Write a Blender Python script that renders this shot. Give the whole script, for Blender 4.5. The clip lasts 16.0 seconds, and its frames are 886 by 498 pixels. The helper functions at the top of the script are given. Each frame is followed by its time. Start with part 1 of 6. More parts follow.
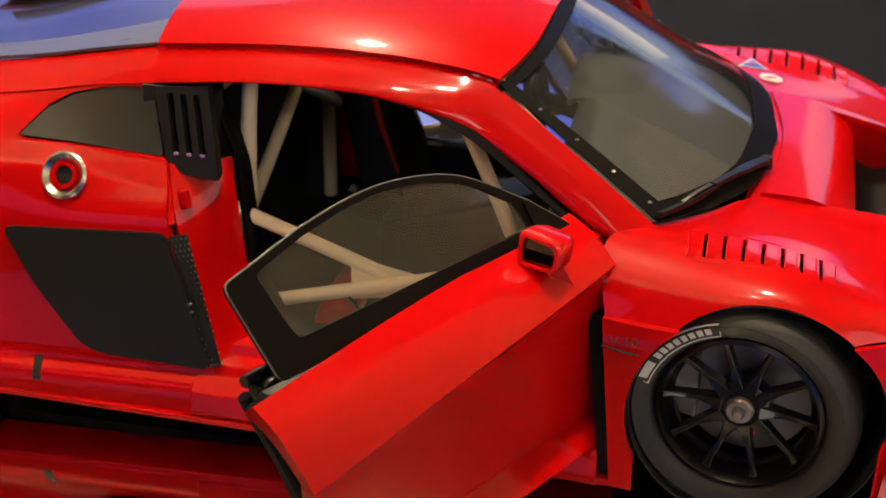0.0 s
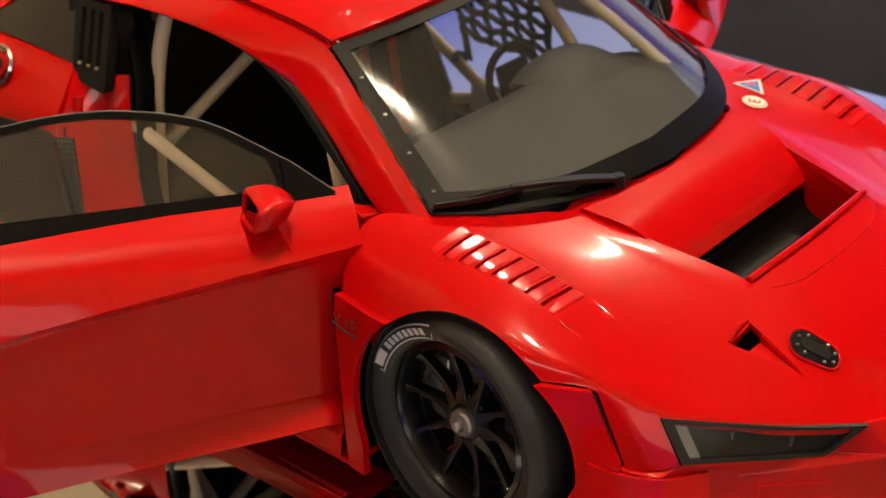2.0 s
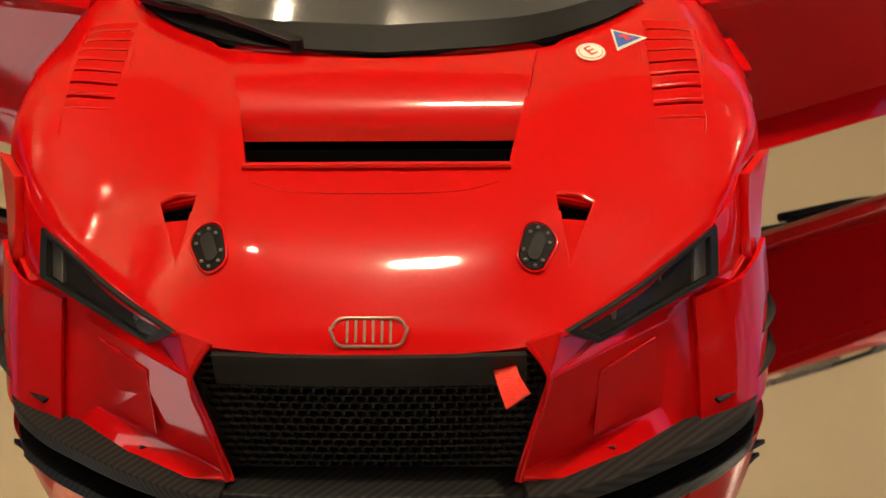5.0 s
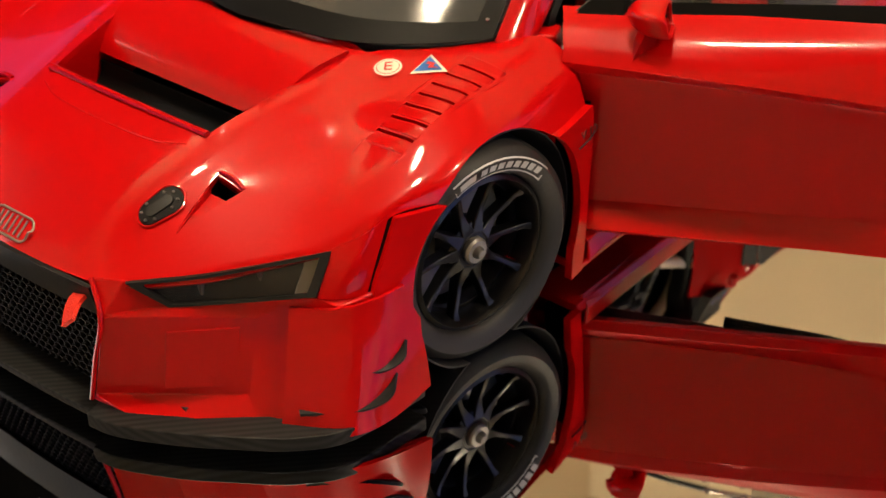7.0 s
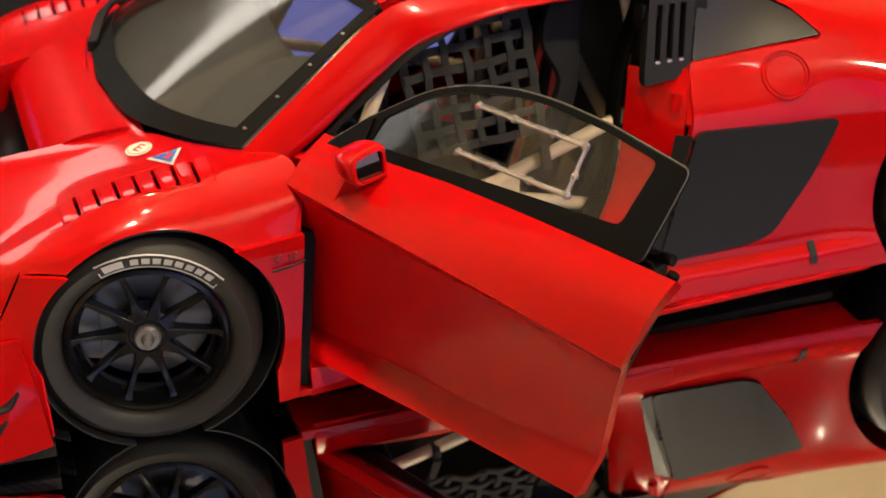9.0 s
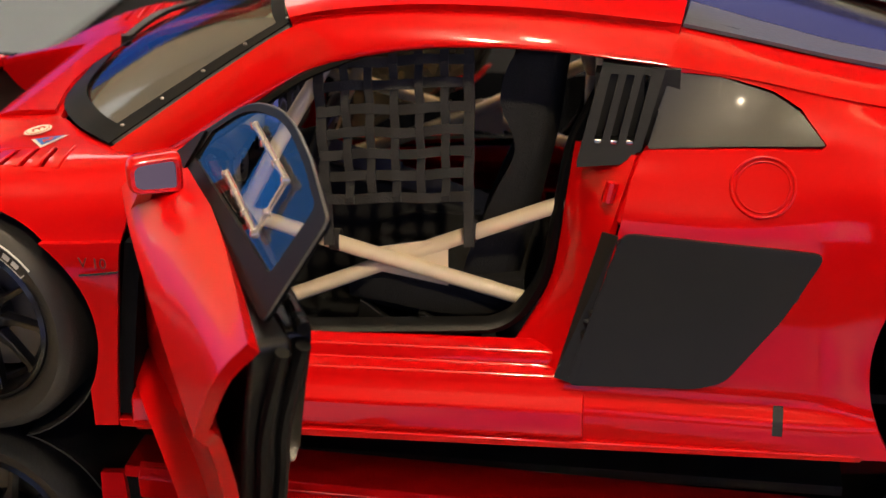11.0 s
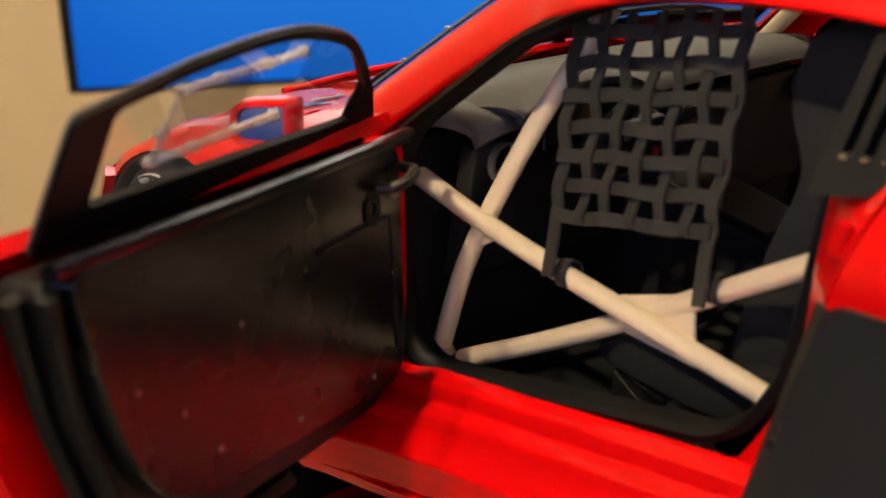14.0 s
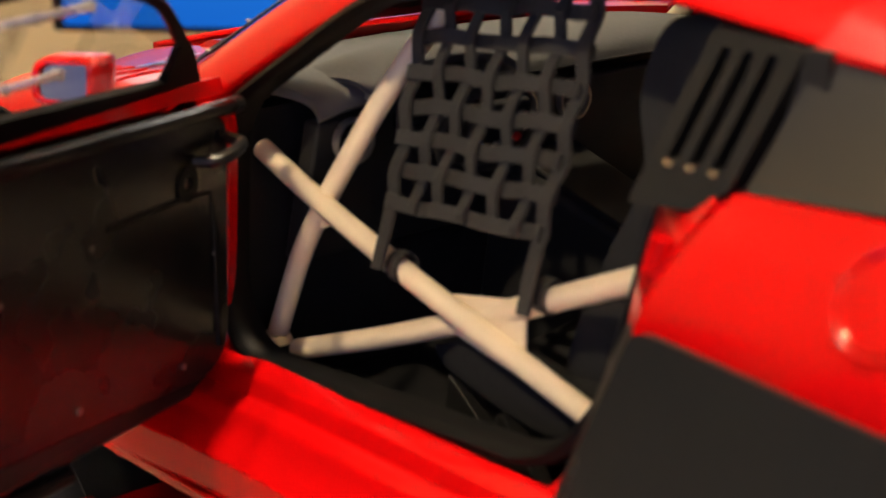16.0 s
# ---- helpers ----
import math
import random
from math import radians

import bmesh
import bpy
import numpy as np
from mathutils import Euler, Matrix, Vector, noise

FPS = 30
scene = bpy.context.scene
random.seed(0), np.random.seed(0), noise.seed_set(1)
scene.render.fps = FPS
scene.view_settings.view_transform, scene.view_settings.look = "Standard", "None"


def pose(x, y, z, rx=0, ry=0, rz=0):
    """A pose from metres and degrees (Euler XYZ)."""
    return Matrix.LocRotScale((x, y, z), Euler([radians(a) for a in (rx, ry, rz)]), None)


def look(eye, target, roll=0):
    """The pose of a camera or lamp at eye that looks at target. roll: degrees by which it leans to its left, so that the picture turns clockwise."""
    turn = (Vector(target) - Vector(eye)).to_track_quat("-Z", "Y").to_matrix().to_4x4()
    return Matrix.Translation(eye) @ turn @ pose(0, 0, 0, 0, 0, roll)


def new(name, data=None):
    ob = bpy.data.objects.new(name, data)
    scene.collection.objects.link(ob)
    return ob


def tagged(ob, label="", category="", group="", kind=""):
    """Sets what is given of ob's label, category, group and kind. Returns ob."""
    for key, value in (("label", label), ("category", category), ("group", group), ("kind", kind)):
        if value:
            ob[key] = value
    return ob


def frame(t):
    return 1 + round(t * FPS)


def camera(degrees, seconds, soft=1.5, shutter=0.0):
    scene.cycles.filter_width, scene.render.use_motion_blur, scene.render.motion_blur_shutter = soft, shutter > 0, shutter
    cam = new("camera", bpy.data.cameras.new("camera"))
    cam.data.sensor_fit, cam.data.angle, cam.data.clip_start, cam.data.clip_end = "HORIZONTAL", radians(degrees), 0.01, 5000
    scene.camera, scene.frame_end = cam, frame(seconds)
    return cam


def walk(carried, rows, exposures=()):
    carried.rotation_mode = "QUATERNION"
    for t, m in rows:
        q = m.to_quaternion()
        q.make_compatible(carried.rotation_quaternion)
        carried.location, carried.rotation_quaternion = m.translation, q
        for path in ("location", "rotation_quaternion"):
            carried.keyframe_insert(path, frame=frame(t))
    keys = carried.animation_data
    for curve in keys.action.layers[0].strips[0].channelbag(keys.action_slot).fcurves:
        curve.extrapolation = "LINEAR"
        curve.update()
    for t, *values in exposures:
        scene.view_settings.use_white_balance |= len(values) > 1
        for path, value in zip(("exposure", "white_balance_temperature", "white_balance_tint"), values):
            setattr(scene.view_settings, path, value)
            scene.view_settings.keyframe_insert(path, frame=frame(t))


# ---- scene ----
SOFT, EXPOSURES = 1.5, ((0, 0.27), (2.0, 0.08), (4.0, -0.02), (7.0, 0.02), (8.0, 0.18), (9.5, 0.25), (12.0, 0.31), (13.0, 0.56), (14.0, 0.62), (16.0, 0.66))
# -- path --
cam = camera(30.535, 16.0, soft=SOFT)
walk(cam, [
    (0, look((-0.00239, -0.26344, 0.15298), (-0.03937, -0.08975, 0.06097), 0.48)),
    (0.5, look((0.03207, -0.25347, 0.15142), (-0.02618, -0.08568, 0.05949), 0.24)),
    (1, look((0.06157, -0.24074, 0.15197), (-0.01361, -0.08090, 0.05818), 0.28)),
    (1.5, look((0.08939, -0.22415, 0.15189), (-0.00297, -0.07470, 0.05631), 0.46)),
    (2, look((0.11789, -0.20351, 0.15288), (0.00777, -0.06695, 0.05683), 0.21)),
    (2.5, look((0.14469, -0.17695, 0.15506), (0.01689, -0.05693, 0.05881), -0.34)),
    (3, look((0.16562, -0.14746, 0.15362), (0.02244, -0.04640, 0.05726), -0.90)),
    (3.5, look((0.18650, -0.10737, 0.14741), (0.02968, -0.03055, 0.04991), -0.94)),
    (4, look((0.20439, -0.06546, 0.14394), (0.03859, -0.01534, 0.04395), -0.89)),
    (4.2, look((0.21007, -0.05041, 0.14420), (0.04232, -0.01106, 0.04266), -0.93)),
    (4.72, look((0.21676, -0.00665, 0.14463), (0.04689, 0.00262, 0.03947), -1.11)),
    (5.25, look((0.21771, 0.03801, 0.14693), (0.05114, 0.01708, 0.03822), -1.30)),
    (5.78, look((0.21118, 0.08278, 0.15007), (0.05275, 0.03295, 0.03864), -1.46)),
    (6.3, look((0.19690, 0.12475, 0.15410), (0.05072, 0.04934, 0.04032), -1.38)),
    (6.5, look((0.18948, 0.14232, 0.15395), (0.04789, 0.05652, 0.04173), -1.59)),
    (7, look((0.16193, 0.18249, 0.15438), (0.03560, 0.07311, 0.04448), -1.52)),
    (7.5, look((0.12999, 0.21533, 0.15599), (0.02007, 0.08712, 0.04884), -1.01)),
    (8, look((0.09524, 0.24289, 0.15327), (0.00304, 0.09737, 0.05167), -1.18)),
    (8.5, look((0.06031, 0.26170, 0.15493), (-0.01287, 0.10439, 0.05544), -0.84)),
    (9, look((0.02855, 0.27133, 0.15295), (-0.02796, 0.10559, 0.05632), -0.90)),
    (9.5, look((-0.00232, 0.27591, 0.15169), (-0.04275, 0.10460, 0.05672), -0.89)),
    (9.7, look((-0.01296, 0.27531, 0.15004), (-0.04802, 0.10207, 0.05646), -0.68)),
    (10.22, look((-0.05080, 0.27308, 0.14055), (-0.06120, 0.09394, 0.05222), -0.55)),
    (10.75, look((-0.08562, 0.26353, 0.12985), (-0.07017, 0.08208, 0.04716), -0.45)),
    (11.28, look((-0.11589, 0.24862, 0.11829), (-0.07324, 0.06890, 0.04160), -0.54)),
    (11.8, look((-0.13869, 0.23546, 0.10660), (-0.07020, 0.06065, 0.03769), -0.51)),
    (12, look((-0.14576, 0.22148, 0.10454), (-0.06633, 0.05217, 0.03365), -1.45)),
    (12.5, look((-0.15855, 0.20050, 0.09445), (-0.05598, 0.04104, 0.03081), -2.14)),
    (13, look((-0.16205, 0.19106, 0.09058), (-0.04093, 0.04378, 0.03027), -3.26)),
    (13.5, look((-0.16789, 0.17618, 0.09362), (-0.03521, 0.03832, 0.03538), -2.90)),
    (14, look((-0.16937, 0.15585, 0.08037), (-0.02364, 0.03077, 0.02454), -3.21)),
    (14.5, look((-0.17829, 0.14451, 0.07953), (-0.02440, 0.02906, 0.02485), -2.60)),
    (15, look((-0.17604, 0.14080, 0.07767), (-0.02481, 0.02193, 0.02289), -1.53)),
    (15.5, look((-0.17237, 0.13623, 0.07706), (-0.02345, 0.01522, 0.02068), -0.55)),
    (16, look((-0.16908, 0.13211, 0.07842), (-0.02432, 0.00821, 0.01766), 0.21)),
], exposures=EXPOSURES)
# -- end of path --
cam.data.dof.use_dof, cam.data.dof.focus_distance, cam.data.dof.aperture_fstop = True, 0.225, 46
K = 1 / 18  # a 1:18 scale model: lengths below are those of the full-size car

# ---- light ----
world = bpy.data.worlds.new("world")
scene.world = world
world.use_nodes = True
wn = world.node_tree.nodes
wn["Background"].inputs[0].default_value = (1.0, 0.86, 0.66, 1)
wn["Background"].inputs[1].default_value = 0.03


# ---- materials ----
def mat(name, color, rough=0.5, metal=0.0, coat=0.0, bump=0.0, scale=400.0, vary=0.0, spec=0.5):
    m = bpy.data.materials.new(name)
    m.use_nodes = True
    nt = m.node_tree
    b = nt.nodes["Principled BSDF"]
    b.inputs["Base Color"].default_value = (*color, 1)
    b.inputs["Roughness"].default_value = rough
    b.inputs["Metallic"].default_value = metal
    b.inputs["Coat Weight"].default_value = coat
    b.inputs["Coat Roughness"].default_value = 0.065
    b.inputs["Specular IOR Level"].default_value = spec
    if bump or vary:
        tc = nt.nodes.new("ShaderNodeTexCoord")
        n1 = nt.nodes.new("ShaderNodeTexNoise")
        n1.inputs["Scale"].default_value = scale
        n1.inputs["Detail"].default_value = 4
        nt.links.new(tc.outputs["Object"], n1.inputs["Vector"])
        n2 = nt.nodes.new("ShaderNodeTexNoise")
        n2.inputs["Scale"].default_value = scale / 14
        n2.inputs["Detail"].default_value = 3
        nt.links.new(tc.outputs["Object"], n2.inputs["Vector"])
        if bump:
            bp = nt.nodes.new("ShaderNodeBump")
            bp.inputs["Strength"].default_value = bump
            bp.inputs["Distance"].default_value = 0.0004
            nt.links.new(n1.outputs["Fac"], bp.inputs["Height"])
            nt.links.new(bp.outputs["Normal"], b.inputs["Normal"])
        if vary:
            mx = nt.nodes.new("ShaderNodeMix")
            mx.data_type = "RGBA"
            mx.inputs[6].default_value = (*[c * (1 - vary) for c in color], 1)
            mx.inputs[7].default_value = (*[min(1, c * (1 + vary)) for c in color], 1)
            nt.links.new(n2.outputs["Fac"], mx.inputs[0])
            nt.links.new(mx.outputs[2], b.inputs["Base Color"])
            mr = nt.nodes.new("ShaderNodeMapRange")
            mr.inputs[3].default_value = max(0.0, rough * (1 - vary))
            mr.inputs[4].default_value = min(1.0, rough * (1 + vary))
            nt.links.new(n2.outputs["Fac"], mr.inputs[0])
            nt.links.new(mr.outputs[0], b.inputs["Roughness"])
    return m


def glow(name, color, strength):
    m = bpy.data.materials.new(name)
    m.use_nodes = True
    nt = m.node_tree
    nt.nodes.clear()
    e = nt.nodes.new("ShaderNodeEmission")
    e.inputs[0].default_value = (*color, 1)
    e.inputs[1].default_value = strength
    o = nt.nodes.new("ShaderNodeOutputMaterial")
    nt.links.new(e.outputs[0], o.inputs[0])
    return m


def clear(name, tint, gloss=0.04, haze=0.0, haze_color=(0.5, 0.48, 0.44), rough=0.02):
    """Thin tinted glass: light passes straight through, gloss grows at grazing angles."""
    m = bpy.data.materials.new(name)
    m.use_nodes = True
    nt = m.node_tree
    nt.nodes.clear()
    t = nt.nodes.new("ShaderNodeBsdfTransparent")
    t.inputs[0].default_value = (*tint, 1)
    g = nt.nodes.new("ShaderNodeBsdfGlossy")
    g.inputs["Roughness"].default_value = rough
    f = nt.nodes.new("ShaderNodeLayerWeight")
    f.inputs[0].default_value = 0.5
    pw = nt.nodes.new("ShaderNodeMath")
    pw.operation = "POWER"
    pw.inputs[1].default_value = 4.0
    mr = nt.nodes.new("ShaderNodeMapRange")
    mr.inputs[3].default_value, mr.inputs[4].default_value = gloss, 0.85
    nt.links.new(f.outputs["Facing"], pw.inputs[0])
    nt.links.new(pw.outputs[0], mr.inputs[0])
    through_it = t.outputs[0]
    if haze:
        d = nt.nodes.new("ShaderNodeBsdfDiffuse")
        d.inputs[0].default_value = (*haze_color, 1)
        h = nt.nodes.new("ShaderNodeMixShader")
        h.inputs[0].default_value = haze
        nt.links.new(through_it, h.inputs[1])
        nt.links.new(d.outputs[0], h.inputs[2])
        through_it = h.outputs[0]
    x = nt.nodes.new("ShaderNodeMixShader")
    o = nt.nodes.new("ShaderNodeOutputMaterial")
    nt.links.new(mr.outputs[0], x.inputs[0])
    nt.links.new(through_it, x.inputs[1])
    nt.links.new(g.outputs[0], x.inputs[2])
    nt.links.new(x.outputs[0], o.inputs[0])
    return m


RED = mat("red_paint", (0.49, 0.0014, 0.002), 0.30, 0, 0.55, 0.0, 300, 0.05, 0.07)
RED_MATT = mat("red_strap", (0.85, 0.03, 0.01), 0.5, 0, 0, 0.6, 2500, 0.2)
BLACK = mat("black_plastic", (0.008, 0.008, 0.0085), 0.36, 0, 0, 0.08, 1500, 0.2, 0.25)
SEAL = mat("black_seal", (0.0018, 0.0018, 0.002), 0.5, 0, 0, 0.0, 900, 0.15, 0.12)
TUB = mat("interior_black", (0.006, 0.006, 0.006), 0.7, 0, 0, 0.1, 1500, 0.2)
GREY = mat("dark_grey_satin", (0.010, 0.010, 0.0095), 0.45, 0, 0, 0.04, 2500, 0.12, 0.3)
DASH = mat("grey_dash", (0.075, 0.076, 0.078), 0.62, 0, 0, 0.15, 2200, 0.12)
RIM = mat("black_rim", (0.0035, 0.0035, 0.004), 0.3, 0, 0.4, 0.0, 900, 0.2, 0.3)
RUBBER = mat("tyre_rubber", (0.012, 0.0115, 0.011), 0.55, 0, 0, 0.12, 1800, 0.25)
PRINT = mat("white_print", (0.55, 0.55, 0.55), 0.6)
STEEL = mat("bright_steel", (0.62, 0.6, 0.56), 0.22, 1.0)
DISC = mat("brake_disc", (0.30, 0.28, 0.26), 0.4, 0.8, 0, 0.1, 900, 0.2)
CREAM = mat("cream_tube", (0.82, 0.68, 0.47), 0.42, 0, 0.2, 0.05, 900, 0.05)
WEB = mat("black_webbing", (0.024, 0.023, 0.020), 0.75, 0, 0, 0.5, 3500, 0.2)
CLOTH = mat("seat_cloth", (0.009, 0.009, 0.009), 0.85, 0, 0, 0.4, 3500, 0.2)
LENS = mat("lamp_housing", (0.008, 0.008, 0.009), 0.35, 0, 0.1)
SILVER = mat("silver_trim", (0.35, 0.33, 0.31), 0.35, 0.7)
BRONZE = mat("grey_badge", (0.30, 0.22, 0.17), 0.4, 0.5)
WHITE = mat("white_sticker", (0.75, 0.7, 0.6), 0.4, 0, 0.5)
BLUE = mat("blue_sticker", (0.02, 0.13, 0.5), 0.4, 0, 0.5)
SIGNAL = mat("red_sticker", (0.6, 0.02, 0.02), 0.4, 0, 0.5)
GLASS = clear("smoked_glass", (0.90, 0.92, 0.91), 0.06, 0.025, (0.42, 0.50, 0.50))
WSGLASS = clear("windscreen_glass", (0.68, 0.69, 0.69), 0.06, 0.03, (0.46, 0.47, 0.46), 0.085)
RAIL = clear("acrylic_rail", (0.82, 0.78, 0.79), 0.3, 0.25, (0.9, 0.85, 0.85))
COVER = clear("lamp_cover", (0.70, 0.70, 0.68), 0.02, 0.03, (0.40, 0.37, 0.32), 0.22)
ACRYL = clear("clear_acrylic", (0.93, 0.93, 0.95), 0.03)
EMBOSS = mat("dull_red_emblem", (0.13, 0.03, 0.024), 0.4, 0.2)
EDGE = mat("pane_edge", (0.10, 0.10, 0.095), 0.3)
SMOKED = mat("smoked_panel", (0.024, 0.022, 0.018), 0.42, 0, 0.08, 0, 400, 0.1)
VENTM = mat("vent_black", (0.006, 0.006, 0.006), 0.5, 0, 0, 0.05, 1500, 0.15, 0.3)
REARGLASS = mat("rear_glass", (0.016, 0.015, 0.013), 0.16, 0, 0.35)
CARBON_GREY = mat("grey_carbon", (0.10, 0.105, 0.112), 0.32, 0.2, 0.3, 0.1, 1800, 0.2)
TRIM = mat("door_trim_black", (0.0035, 0.0035, 0.0038), 0.27, 0, 0, 0.10, 1200, 0.25, 0.3)
WING_GLASS = mat("wing_mirror_glass", (0.16, 0.11, 0.11), 0.05, 1.0)
DARKGLASS = mat("black_glass", (0.010, 0.010, 0.010), 0.12, 0, 1.0)


def carbon():
    m = mat("carbon_weave", (0.02, 0.02, 0.02), 0.5, 0, 0.0, 0, 400, 0, 0.15)
    nt = m.node_tree
    tc = nt.nodes.new("ShaderNodeTexCoord")
    w = nt.nodes.new("ShaderNodeTexWave")
    w.inputs["Scale"].default_value = 420
    w.bands_direction = "DIAGONAL"
    r = nt.nodes.new("ShaderNodeMapRange")
    r.inputs[3].default_value, r.inputs[4].default_value = 0.006, 0.02
    nt.links.new(tc.outputs["Object"], w.inputs["Vector"])
    nt.links.new(w.outputs["Fac"], r.inputs[0])
    nt.links.new(r.outputs[0], nt.nodes["Principled BSDF"].inputs["Base Color"])
    return m


CARBON = carbon()


# ---- mesh tools ----
def cr(pts, n):
    """A smooth curve through pts, n steps a span."""
    p = [Vector(q) for q in pts]
    out = []
    for i in range(len(p) - 1):
        a, b = p[i], p[i + 1]
        z = p[i - 1] if i else a * 2 - b
        c = p[i + 2] if i + 2 < len(p) else b * 2 - a
        for k in range(n):
            t = k / n
            out.append(0.5 * (2 * a + (b - z) * t + (2 * z - 5 * a + 4 * b - c) * t * t + (3 * a - z - 3 * b + c) * t ** 3))
    return out + [p[-1]]


def loft(rows, nu, nv):
    """Rows of control points, smooth along and across: a grid of points."""
    across = [cr(r, nv) for r in rows]
    cols = [cr([r[j] for r in across], nu) for j in range(len(across[0]))]
    return [[c[i] for c in cols] for i in range(len(cols[0]))]


def creased(rows, nu, nv, breaks):
    """As loft, with sharp folds across at the columns named."""
    cuts = [0, *breaks, len(rows[0]) - 1]
    across = []
    for r in rows:
        line = []
        for a, b in zip(cuts, cuts[1:]):
            line += cr(r[a:b + 1], nv)[1 if line else 0:]
        across.append(line)
    cols = [cr([r[j] for r in across], nu) for j in range(len(across[0]))]
    return [[c[i] for c in cols] for i in range(len(cols[0]))]


def sheet(g, skip=None, flip=False):
    bm = bmesh.new()
    v = [[bm.verts.new(p) for p in row] for row in g]
    for i in range(len(g) - 1):
        for j in range(len(g[0]) - 1):
            if skip and skip(i, j):
                continue
            q = [v[i][j], v[i + 1][j], v[i + 1][j + 1], v[i][j + 1]]
            bm.faces.new(q[::-1] if flip else q)
    bmesh.ops.delete(bm, geom=[x for x in bm.verts if not x.link_faces], context="VERTS")
    return bm


def solid(verts, faces):
    bm = bmesh.new()
    v = [bm.verts.new(p) for p in verts]
    for f in faces:
        bm.faces.new([v[i] for i in f])
    bmesh.ops.recalc_face_normals(bm, faces=bm.faces)
    return bm


def prism(outline, axis, lo, hi):
    """An outline of 2D points pushed from lo to hi along an axis (0, 1, 2)."""
    def put(p, h):
        q = list(p)
        q.insert(axis, h)
        return q
    n = len(outline)
    return solid([put(p, lo) for p in outline] + [put(p, hi) for p in outline],
                 [list(range(n))[::-1], list(range(n, 2 * n))] + [[i, (i + 1) % n, n + (i + 1) % n, n + i] for i in range(n)])


def box(lo, hi):
    return prism([(lo[0], lo[1]), (hi[0], lo[1]), (hi[0], hi[1]), (lo[0], hi[1])], 2, lo[2], hi[2])


def tube(path, r, seg=14, caps=True):
    """A round tube along points; r is a radius or one for each point."""
    p = [Vector(q) for q in path]
    bm = bmesh.new()
    rings = []
    up = Vector((0, 0, 1))
    for i, c in enumerate(p):
        d = (p[min(i + 1, len(p) - 1)] - p[max(i - 1, 0)]).normalized()
        if abs(d.dot(up)) > 0.95:
            up = Vector((0, 1, 0))
        a = d.cross(up).normalized()
        up = a.cross(d).normalized()
        rad = r[i] if isinstance(r, (list, tuple)) else r
        rings.append([bm.verts.new(c + rad * (math.cos(2 * math.pi * k / seg) * a + math.sin(2 * math.pi * k / seg) * up)) for k in range(seg)])
    for s, t in zip(rings, rings[1:]):
        for k in range(seg):
            bm.faces.new([s[k], s[(k + 1) % seg], t[(k + 1) % seg], t[k]])
    if caps:
        bm.faces.new(rings[0][::-1])
        bm.faces.new(rings[-1])
    bmesh.ops.recalc_face_normals(bm, faces=bm.faces)
    return bm


def strip(path, side, thick):
    """A flat band along points: half-width vectors and a thickness vector."""
    bm = bmesh.new()
    rows = []
    for i, c in enumerate(path):
        c = Vector(c)
        s = Vector(side[i] if isinstance(side, list) else side)
        t = Vector(thick[i] if isinstance(thick, list) else thick)
        rows.append([bm.verts.new(c + a * s + b * t) for a, b in ((-1, -1), (1, -1), (1, 1), (-1, 1))])
    for a, b in zip(rows, rows[1:]):
        for k in range(4):
            bm.faces.new([a[k], a[(k + 1) % 4], b[(k + 1) % 4], b[k]])
    bm.faces.new(rows[0][::-1])
    bm.faces.new(rows[-1])
    bmesh.ops.recalc_face_normals(bm, faces=bm.faces)
    return bm


def spin(profile, seg, centre, axis=1):
    """A closed profile of (radius, offset) turned round an axis through centre."""
    bm = bmesh.new()
    rings = []
    for k in range(seg):
        a = 2 * math.pi * k / seg
        ring = []
        for r, h in profile:
            p = [r * math.cos(a), r * math.sin(a)]
            p.insert(axis, h)
            ring.append(bm.verts.new(Vector(p) + Vector(centre)))
        rings.append(ring)
    n = len(profile)
    for k in range(seg):
        s, t = rings[k], rings[(k + 1) % seg]
        for i in range(n):
            bm.faces.new([s[i], s[(i + 1) % n], t[(i + 1) % n], t[i]])
    bmesh.ops.recalc_face_normals(bm, faces=bm.faces)
    return bm


def join(*bms):
    out = bmesh.new()
    for b in bms:
        me = bpy.data.meshes.new("t")
        b.to_mesh(me)
        out.from_mesh(me)
        bpy.data.meshes.remove(me)
    return out


def mirrored(bm):
    b = bm.copy()
    for v in b.verts:
        v.co.y = -v.co.y
    bmesh.ops.reverse_faces(b, faces=b.faces)
    return b


def moved(bm, m):
    b = bm.copy()
    bmesh.ops.transform(b, matrix=m, verts=b.verts)
    return b


